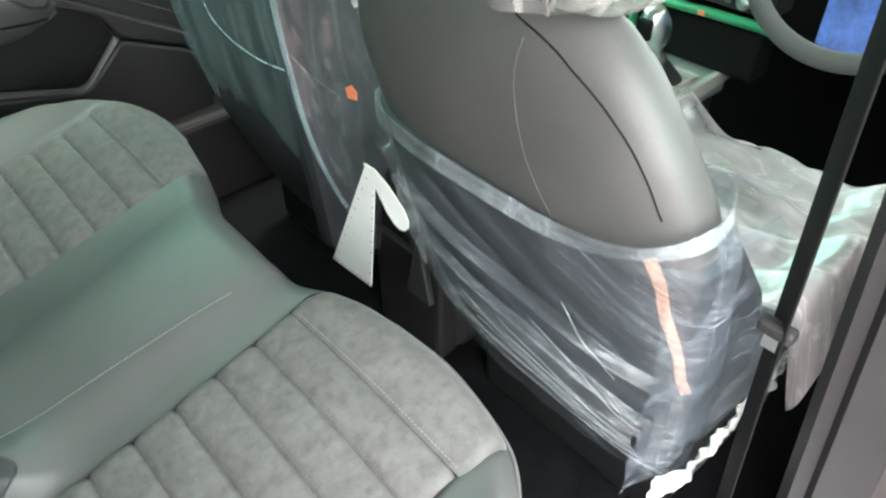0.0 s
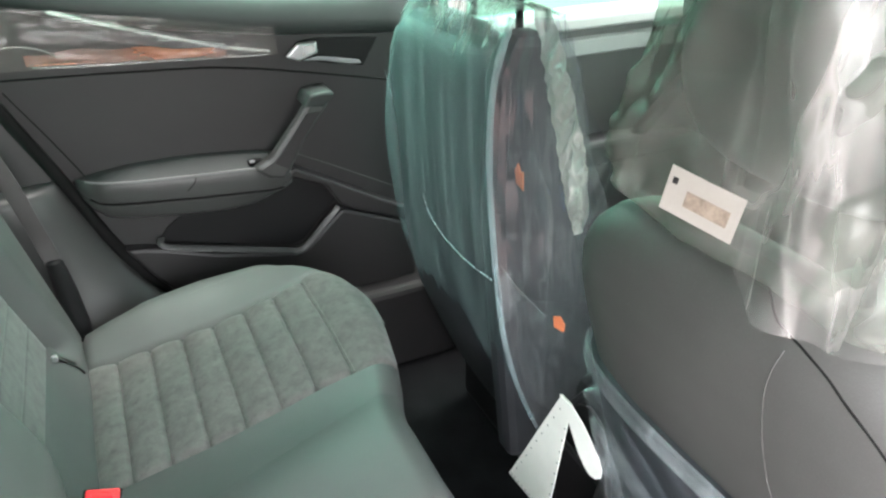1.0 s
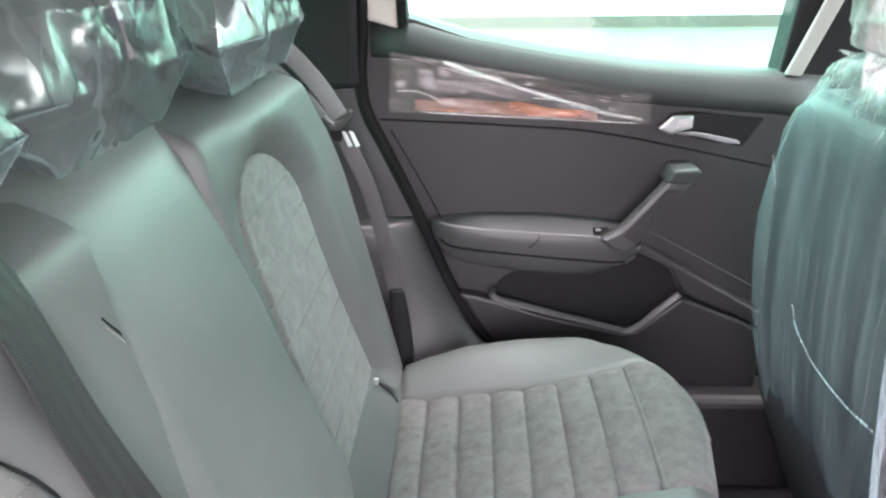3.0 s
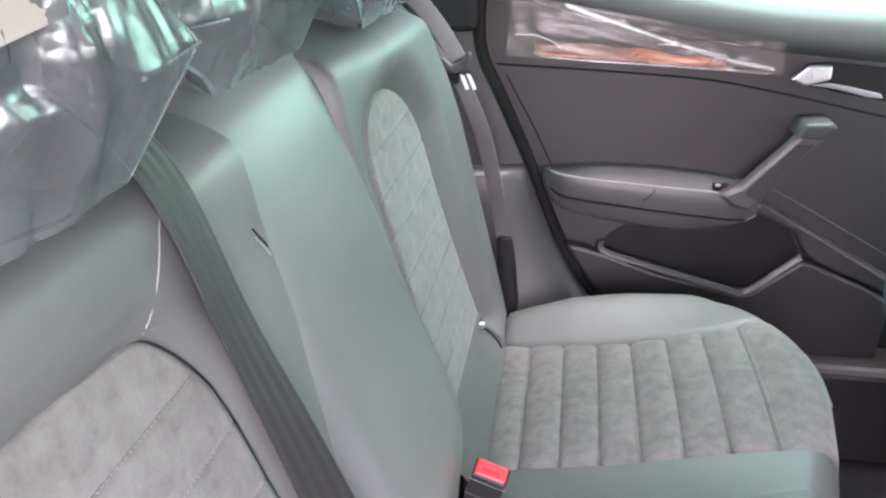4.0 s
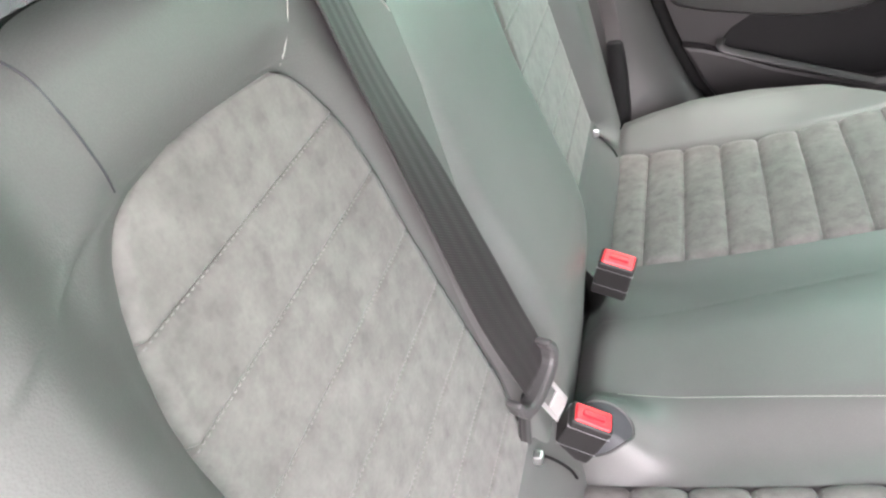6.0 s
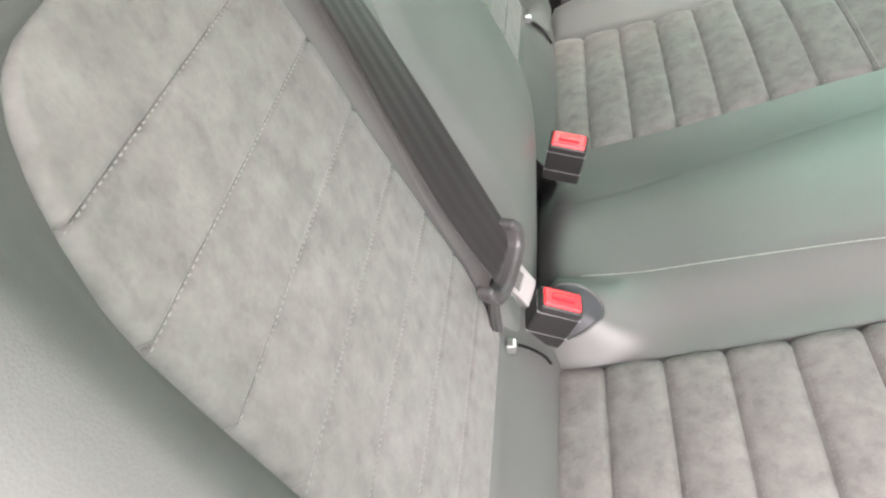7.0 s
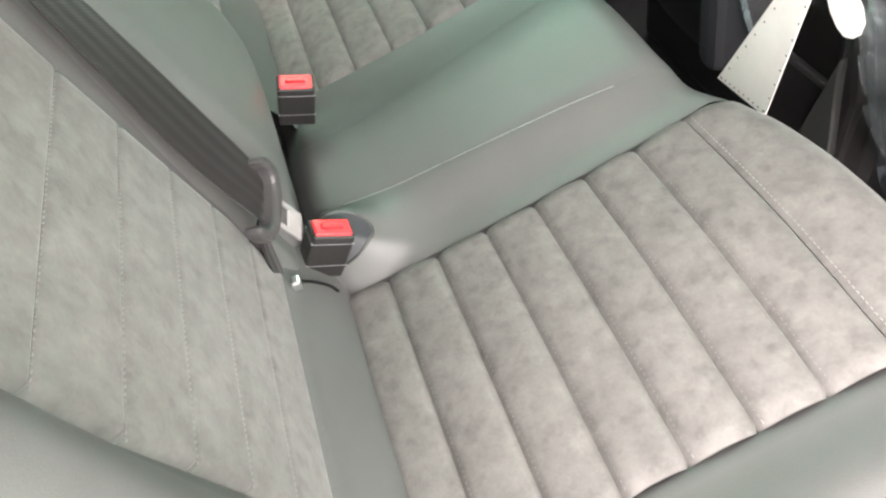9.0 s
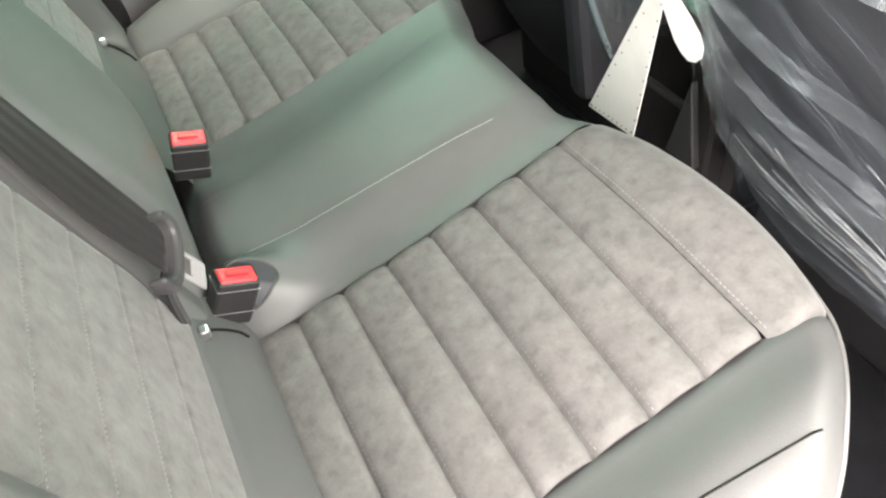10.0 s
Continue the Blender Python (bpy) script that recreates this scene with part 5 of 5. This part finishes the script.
hang(surface("clear_flap", clear_flap, 30, 60, WRAP_SIDE), wrap_far)


def link_sheet(u, v):
    a = Vector((0.63, 0.05, 0.585)).lerp(Vector((0.60, -0.14, 0.655)), u)
    b = Vector((0.65, 0.05, 0.40)).lerp(Vector((0.64, -0.16, 0.36)), u)
    p = a.lerp(b, v)
    return p + Vector((0.02, 0.0, 0)) * noise.noise(p * 14) + Vector((0.05 * math.sin(math.pi * u), 0, 0))


hang(surface("linking_film", link_sheet, 40, 40, LINK_FILM), wrap_near)
hang(prism("orange_seal", [(-0.1, 0.632), (-0.08, 0.628), (-0.077, 0.642), (-0.09, 0.65), (-0.102, 0.644)], "x", 0.602, 0.6035, ORANGE, bevel=0), wrap_near)
hang(prism("orange_label", [(0.078, 0.745), (0.096, 0.75), (0.102, 0.768), (0.094, 0.78), (0.086, 0.77), (0.08, 0.772)], "x", 0.645, 0.6465, ORANGE, bevel=0), wrap_far)

def headrest(at, size, bag_rings, material, label, group, tilt=-8, seed=0.0, wob=0.02, power=4.0):
    h = thing("headrest", label, "headrest", at, group)
    def blob(name, sz, mat, k=40, m=24, power=3.0):
        rings = []
        e = 2 / power
        for i in range(1, m):
            b = -math.pi / 2 + math.pi * i / m
            f, g = abs(math.cos(b)) ** e, math.copysign(abs(math.sin(b)) ** e, math.sin(b))
            rings.append([Vector((sz[0] * f * math.copysign(abs(math.cos(a)) ** e, math.cos(a)), sz[1] * f * math.copysign(abs(math.sin(a)) ** e, math.sin(a)), sz[2] * g)) for a in [2 * math.pi * j / k for j in range(k)]])
        o = ring_loft(name, rings, mat, h)
        o.data.transform(pose(0, 0, 0, 0, tilt, 0))
    blob("cushion", size, LEATHER)
    rings, k, n = [], 130, 60 if bag_rings else -1
    e = 2 / power
    for i in range(n + 1):
        z = lerp(bag_rings[0][0], bag_rings[-1][0], i / n)
        cx, hx, hy = [interp(z, [(q[0], q[m]) for q in bag_rings]) for m in (1, 2, 3)]
        r = []
        for j in range(k):
            a = 2 * math.pi * j / k
            c, s = math.cos(a), math.sin(a)
            p = Vector((cx + hx * math.copysign(abs(c) ** e, c), hy * math.copysign(abs(s) ** e, s), z))
            q = Vector((p.x * 9 + seed, p.y * 12 + p.z * 5 + seed, p.z * 5))
            nz = 0.6 * noise.noise(q) + 1.5 * abs(noise.noise(q * 1.7)) - 0.5 + 0.6 * abs(noise.noise(q * 4.1)) - 0.15 + 0.3 * abs(noise.noise(q * 9.3)) - 0.08
            r.append(p + Vector((c, s, 0.3)) * wob * nz)
        rings.append(r)
    if rings:
        ring_loft("plastic_bag", rings, material, h)
    for dy in (-0.07, 0.07):
        tube("post", [(0.0, dy, -size[2] * 0.8), (0.0, dy, -size[2] - 0.09)], 0.006, TRIM_DARK, h, n=4)
    return h


front_rest = headrest((0.61, -0.375, 1.035), (0.055, 0.125, 0.1), [(-0.16, 0, 0.05, 0.14), (-0.13, 0, 0.082, 0.155), (-0.08, 0, 0.092, 0.155), (0.02, 0, 0.085, 0.13), (0.12, 0, 0.08, 0.115), (0.17, 0, 0.05, 0.09), (0.175, 0, 0.005, 0.02)], FROSTED, "headrest in a frosted white plastic bag with a paper label", "headrests", seed=1)
headrest((0.70, 0.265, 1.105), (0.05, 0.12, 0.08), [(-0.115, 0, 0.04, 0.12), (-0.105, 0, 0.07, 0.15), (-0.07, 0, 0.082, 0.162), (-0.02, 0, 0.085, 0.165), (0.06, 0, 0.08, 0.15), (0.12, 0, 0.05, 0.1), (0.125, 0, 0.005, 0.02)], BAG_MILKY, "headrest in a crumpled milky plastic bag", "headrests", seed=2, wob=0.014)

# clear gusseted bags over the rear headrests: folded sides that end in a pointed ear
# height, front x, front half width, ear x, ear half width, rear x, rear half width
BAG_ROWS = [(-0.1, 0.048, 0.1, 0.047, 0.134, -0.05, 0.1), (-0.034, 0.086, 0.106, 0.064, 0.212, -0.07, 0.14), (0.03, 0.082, 0.1, 0.05, 0.16, -0.075, 0.135), (0.085, 0.056, 0.096, 0.02, 0.118, -0.06, 0.11), (0.112, 0.012, 0.09, -0.005, 0.095, -0.03, 0.09)]


def bag_edge(z):
    """Corners of the bag's section at a height, once round."""
    fx, fy, ax, ay, bx, by = [interp(z, [(q[0], q[k]) for q in BAG_ROWS]) for k in range(1, 7)]
    return [Vector(c) for c in ((fx, -fy, z), (fx, fy, z), (ax, ay, z), (bx, by, z), (bx, -by, z), (ax, -ay, z))]


def rear_bag(h, seed, gather=1.0):
    """gather draws the hem of one side in towards the middle."""
    rings = []
    steps = (44, 26, 12, 30, 12, 26)
    for i in range(71):
        z = lerp(BAG_ROWS[0][0], BAG_ROWS[-1][0], i / 70)
        c = bag_edge(z)
        for k, g in ((0, gather), (5, gather * 1.8)):
            c[k].y *= lerp(min(1.0, g), 1.0, smooth01((z + 0.1) / 0.08))
        upper = smooth01((z + 0.036) / 0.03)
        r = []
        for k in range(6):
            a, b = c[k], c[(k + 1) % 6]
            for j in range(steps[k]):
                t = j / steps[k]
                p = a.lerp(b, t)
                out = Vector((b.y - a.y, a.x - b.x, 0)).normalized()
                q = Vector((p.x * 6 + seed, p.y * 20 + p.z * 6 + seed, p.z * 7))
                fold = 1.3 * abs(noise.noise(q)) + 0.8 * abs(noise.noise(q * 2.3)) + 0.35 * abs(noise.noise(q * 5.1)) - 0.55
                big = noise.noise(Vector((p.y * 9, p.z * 9, seed)))
                size = lerp(0.007, 0.016, upper) if k in (0, 3) else 0.0035
                seam = min(1.0, 5 * min(t, 1 - t) + 0.15)
                r.append(p + out * seam * (size * fold + 0.006 * big))
        rings.append(r)
    ring_loft("plastic_bag", rings, BAG, h, caps=False, sharp=38)
    top = BAG_ROWS[-1][0]
    for side in (-1, 1):
        zs = [lerp(-0.1, -0.034, i / 4) for i in range(5)]
        weld = [bag_edge(z)[2 if side > 0 else 5] for z in zs]
        if side < 0:
            for p in weld:
                p.y *= lerp(min(1.0, gather * 1.8), 1.0, smooth01((p.z + 0.1) / 0.08))
        strap("welded_edge", weld, [(0.8, 0.6 * side, 0)] * 5, 0.0035, 0.0008, EDGE_FILM, h, n=12)
        corner, ear = bag_edge(-0.034)[1 if side > 0 else 0], bag_edge(-0.034)[2 if side > 0 else 5]
        strap("gusset_fold", [corner.lerp(ear, i / 3) + Vector((0.001, 0, 0)) for i in range(4)], [(0.9, 0.3 * side, 0.3)] * 4, 0.0018, 0.0006, EDGE_FILM, h, n=12)
    strap("bag_seam", [(-0.01, -0.09, top), (-0.008, 0.0, top + 0.002), (-0.01, 0.09, top)], [(1, 0, 0.3)] * 3, 0.006, 0.0012, EDGE_FILM, h, n=20)


for i, (x, y) in enumerate(((-0.19, -0.41), (-0.235, 0.0), (-0.2, 0.40))):
    rear_bag(headrest((x, y, 1.06), (0.05, 0.115, 0.075), None, BAG, "rear headrest in a crumpled clear plastic bag", "headrests", -12), 5.0 + 3 * i, (0.33, 0.3, 1.0)[i])

bag_label = thing("paper_label", "white paper sticker on the bag of the rear headrest", "label", (-0.1, -0.37, 1.06))
hang(prism("card", [(-0.40, 1.058), (-0.352, 1.064), (-0.351, 1.076), (-0.358, 1.09), (-0.40, 1.085)], "x", -0.1005, -0.0995, LABEL_PAPER, bevel=0), bag_label)


def frost_fold(u, v):
    y = lerp(-0.392, -0.54, u)
    z = lerp(1.10, interp(u, [(0, 0.905), (0.25, 0.876), (0.6, 0.882), (1, 0.91)]), v)
    x = 0.521 + 0.09 * max(0, u - 0.6) ** 2 + 0.009 * math.sin(62 * y + 3 * noise.noise(Vector((y * 8, z * 5, 1)))) + 0.012 * noise.noise(Vector((y * 22, z * 9, 0)))
    return Vector((x, y, z))


fold_sheet = surface("bag_fold", frost_fold, 60, 40, FROST_FOLD)
fold_sheet.parent = front_rest
fold_sheet.matrix_parent_inverse = Matrix.Translation(front_rest.location).inverted()
label_card = thing("paper_label", "white paper label with a brown band on the bag", "label", (0.52, -0.35, 0.94))
ex = Vector((0.02, -0.064, -0.011)).normalized()
ey = Vector((0.0, -0.004, -0.031))
ey = -(ey - ex * ey.dot(ex)).normalized()
ez = ex.cross(ey)
card_m = Matrix.Translation((0.511, -0.373, 0.9435)) @ Matrix((ex, ey, ez)).transposed().to_4x4()
front = -1 if ez.x > 0 else 1
for nm, lo, hi, mt, h in (("card", (-0.029, -0.0175), (0.029, 0.0175), LABEL_PAPER, 0), ("printed_band", (-0.012, -0.008), (0.022, 0.004), LABEL_PRINT, 1), ("mark", (-0.025, 0.005), (-0.021, 0.010), TRIM, 1)):
    zs = (front * 0.0004, front * 0.0011) if h else (-0.0004, 0.0004)
    o = box(nm, (*lo, min(zs)), (*hi, max(zs)), mt, bevel=0)
    o.data.transform(card_m)
    hang(o, label_card)

# hanging strip that ties the two covers
tag = thing("hanging_strip", "white perforated paper strip looped round the cover", "strip", (0.62, -0.08, 0.4))
hang(prism("long_end", [(-0.095, 0.525), (-0.118, 0.525), (-0.082, 0.275), (0.03, 0.266)], "x", 0.612, 0.6135, PAPER, bevel=0), tag)
hang(prism("short_end", [(-0.098, 0.53), (-0.125, 0.532), (-0.15, 0.522), (-0.172, 0.508), (-0.188, 0.496), (-0.197, 0.482), (-0.196, 0.468), (-0.188, 0.459), (-0.176, 0.455), (-0.163, 0.459), (-0.148, 0.47)], "x", 0.606, 0.6075, PAPER, bevel=0), tag)

dot = box("hole", (-0.0002, -0.0011, -0.0011), (0.0002, 0.0011, 0.0011), TRIM, bevel=0)
dot.location = (0.6116, -0.112, 0.51)
hang(dot, tag)
for (ya, za), (yb, zb) in (((-0.112, 0.5), (-0.079, 0.282)), ((-0.094, 0.5), (0.02, 0.272)), ((-0.076, 0.281), (0.022, 0.273))):
    for k in range(10):
        d = new("hole", dot.data)
        d.location = (0.6116, lerp(ya, yb, k / 9), lerp(za, zb, k / 9))
        hang(d, tag)

# ---- dashboard, console, wheel ----
dash = thing("dashboard", "dark dashboard with a green film-edged centre stack", "dashboard", (1.6, 0, 0.4))
hang(box("body", (1.58, -0.75, 0.45), (1.95, 0.75, 0.85), TRIM_DARK, bevel=0.06, segments=4), dash)
panel = hang(box("climate_panel", (1.502, -0.225, 0.53), (1.6, 0.05, 0.612), GRIP_GREY, bevel=0.012, segments=3), dash)
for ky in (-0.012, -0.169):
    fix(tube("knob", [(1.508, ky, 0.558), (1.482, ky, 0.56)], 0.0155, CHROME, n=4, k=20), panel)
for i in range(5):
    fix(box("switch", (1.495, -0.138 + 0.022 * i, 0.545), (1.505, -0.122 + 0.022 * i, 0.556), GREY_SATIN, bevel=0.002), panel)
fix(box("warning_light", (1.497, -0.17, 0.582), (1.504, -0.158, 0.588), RED, bevel=0.001), panel)
hang(tube("panel_brow", [(1.5, 0.06, 0.612), (1.492, -0.05, 0.626), (1.492, -0.13, 0.63), (1.5, -0.23, 0.632)], 0.012, TRIM, n=20, k=10), dash)
hang(box("touch_screen", (1.49, -0.21, 0.65), (1.52, 0.05, 0.80), SCREEN_FILM, bevel=0.006), dash)
hang(tube("green_edge", [(1.5, 0.088, 0.418), (1.5, 0.081, 0.483), (1.5, 0.05, 0.504), (1.498, -0.035, 0.510), (1.496, -0.084, 0.514), (1.496, -0.217, 0.518), (1.5, -0.256, 0.514)], 0.0105, GREEN, n=50, k=10), dash)
# solid black block painting the shade of the storage opening
hang(box("storage_recess", (1.508, -0.215, 0.39), (1.585, 0.075, 0.505), RUBBER, bevel=0.01), dash)
hang(box("amber_light", (1.484, -0.092, 0.508), (1.492, -0.076, 0.518), ORANGE, bevel=0.001), dash)
hang(box("display", (1.46, -0.52, 0.53), (1.5, -0.33, 0.68), BLUE_FILM, bevel=0.01), dash)
console = thing("centre_console", "grey centre console with a gear lever", "console", (1.2, 0, 0.0))
hang(box("body", (0.78, -0.11, 0.0), (1.6, 0.11, 0.36), TRIM, bevel=0.03), console)
tray = hang(box("tray", (1.2, -0.142, 0.33), (1.56, 0.12, 0.386), DOOR_PALE, bevel=0.012), console)
fix(prism("tray_rim", [(1.2, -0.17), (1.357, -0.158), (1.72, -0.132), (1.72, -0.118), (1.357, -0.142), (1.2, -0.15)], "z", 0.36, 0.394, PALE_TRIM, bevel=0.003), tray)
for lo, hi in (((1.31, -0.125, 0.384), (1.465, -0.115, 0.396)), ((1.31, -0.045, 0.384), (1.465, -0.035, 0.396)), ((1.455, -0.116, 0.384), (1.466, -0.044, 0.396)), ((1.31, -0.116, 0.384), (1.32, -0.044, 0.396))):
    fix(box("lever_frame", lo, hi, PALE_TRIM, bevel=0.003), tray)
cover_box = hang(prism("rear_cover", [(0.09, 0.0), (-0.1, 0.0), (-0.1, 0.25), (-0.07, 0.35), (-0.03, 0.395), (0.03, 0.395), (0.068, 0.34), (0.09, 0.25)], "x", 0.745, 0.80, TRIM, bevel=0.012), console)
# black plate on the cover; the mouth's shade is its colour
fix(prism("storage_mouth", [(0.058, 0.262), (0.054, 0.32), (0.036, 0.358), (0.004, 0.376), (-0.032, 0.362), (-0.05, 0.325), (-0.055, 0.262)], "x", 0.7405, 0.75, RUBBER, bevel=0.002), cover_box)
fix(prism("mouth_sill", [(0.064, 0.248), (0.062, 0.26), (-0.06, 0.26), (-0.064, 0.248)], "x", 0.735, 0.748, TRIM_SOFT, bevel=0.002), cover_box)
fix(prism("fin", [(-0.034, 0.17), (-0.102, 0.17), (-0.082, 0.26), (-0.07, 0.32)], "x", 0.722, 0.736, TRIM_SOFT, bevel=0.003), cover_box)
lever = hang(tube("gear_lever", [(1.385, -0.08, 0.38), (1.33, -0.095, 0.48), (1.305, -0.1, 0.52)], 0.011, CHROME, n=10), console)
fix(tube("gear_knob", [(1.312, -0.1, 0.505), (1.3, -0.1, 0.53), (1.29, -0.1, 0.555), (1.285, -0.1, 0.58)], 0.03, CHROME, n=20, k=20, taper=lambda t: 0.45 + 0.6 * math.sin(math.pi * min(0.97, 0.12 + 0.8 * t))), lever)
fix(box("knob_inlay", (1.256, -0.115, 0.525), (1.27, -0.085, 0.565), TRIM_DARK, bevel=0.005), lever)
fix(tube("gaiter", [(1.39, -0.08, 0.384), (1.37, -0.083, 0.42), (1.345, -0.09, 0.46)], 0.045, TRIM_SOFT, n=12, k=16, taper=lambda t: 1 - 0.65 * t), lever)
wheel = thing("steering_wheel", "grey leather steering wheel", "steering wheel", (1.3, -0.43, 0.78))
hang(tube("rim", [(1.3 + 0.06 * math.sin(a), -0.43 + 0.18 * math.cos(a), 0.775 + (0.175 if math.sin(a) > 0 else 0.165) * math.sin(a)) for a in [2 * math.pi * i / 24 for i in range(25)]], 0.016, LEATHER, n=96, k=14), wheel)
hang(tube("column", [(1.33, -0.43, 0.775), (1.5, -0.43, 0.71), (1.66, -0.43, 0.66)], 0.045, TRIM_DARK, n=10, k=14), wheel)
for dy in (-0.12, 0.12):
    hang(tube("spoke", [(1.315, -0.43 + dy * 0.4, 0.77), (1.3, -0.43 + dy * 1.42, 0.765)], 0.014, GREY_SATIN, n=6), wheel)
hang(box("hub", (1.3, -0.51, 0.72), (1.36, -0.35, 0.83), TRIM, bevel=0.02), wheel)

# ---- near side: pillar, front belt, closed front door ----
tagged(ring_loft("pillar_near", [[Vector((x, y + dy, z)) for x, dy in ((0.75, 0.0), (0.735, -0.015), (0.74, -0.03), (0.728, -0.04), (0.74, -0.09), (0.9, -0.09), (0.9, 0.0))] for y, z in ((-0.745, -0.05), (-0.74, 0.2), (-0.715, 0.5), (-0.69, 0.8), (-0.68, 1.25))], TRIM, smooth=False), "dark plastic pillar trim beside the driver's seat", "pillar", kind="structure")
front_belt = thing("front_seat_belt", "black seat belt hanging along the pillar", "seat belt", (0.7, -0.66, 0.3))
hang(strap("webbing", [(0.725, -0.64, 1.2), (0.72, -0.655, 0.85), (0.715, -0.672, 0.5), (0.715, -0.69, 0.2), (0.72, -0.7, 0.0)], [(-0.6, 0.8, 0)] * 5, 0.047, 0.002, RUBBER), front_belt)
hang(box("tongue_grip", (0.698, -0.69, 0.555), (0.716, -0.65, 0.572), TRIM, bevel=0.005), front_belt)
hang(box("tongue_plate", (0.704, -0.68, 0.535), (0.708, -0.66, 0.557), CHROME, bevel=0.001), front_belt)
tagged(box("sill_near", (0.1, -0.86, -0.1), (1.9, -0.72, 0.1), BODY_PAINT, bevel=0.03, segments=3), "pale painted sill of the open door", "sill", kind="structure")
# unseen door, added to keep daylight out of the near side
driver_door = thing("driver_door", "closed driver's door with dark trim, added out of view to block daylight", "car door", (1.4, -0.8, 0.1))
hang(box("door_panel", (0.92, -0.86, 0.05), (1.9, -0.78, 0.86), TRIM_DARK, bevel=0.02), driver_door)
hang(box("armrest", (1.0, -0.79, 0.5), (1.5, -0.72, 0.57), TRIM, bevel=0.02), driver_door)
hang(box("window_pane", (0.92, -0.83, 0.86), (1.9, -0.826, 1.2), WINDSCREEN, bevel=0), driver_door)

# film over the driver's seat cushion
cover = thing("cushion_cover", "crinkled white plastic film over the driver's seat cushion", "plastic cover", (0.9, -0.4, 0.38))


def crinkle(u, v):
    x, y = lerp(0.85, 1.3, u), lerp(-0.68, -0.16, v)
    e = min(u, 1 - u, v, 1 - v)
    z = 0.405 + 0.05 * smooth01((abs(y + 0.41) - 0.12) / 0.1) - 0.16 * smooth01((abs(y + 0.41) - 0.22) / 0.06)
    z += 0.014 * math.sin(x * 62 + 3 * noise.noise(Vector((x * 4, y * 6, 0)))) + 0.012 * noise.noise(Vector((x * 30, y * 18, 3)))
    return Vector((x, y, z))


hang(surface("sheet", crinkle, 120, 80, SHEET), cover)

# ---- the open rear door beside the camera ----
open_door = thing("open_rear_door", "open pale painted rear door swung out beside the opening", "car door", (0.8, -1.0, 0.1))
hang(box("door_skin", (0.86, -1.75, 0.0), (0.92, -0.9, 0.88), BODY_PAINT, bevel=0.02), open_door)
hang(box("door_panel", (0.80, -1.72, 0.05), (0.858, -0.92, 0.86), TRIM, bevel=0.015), open_door)
hang(box("window_pane", (0.88, -1.7, 0.88), (0.884, -0.95, 1.22), TINTED, bevel=0), open_door)
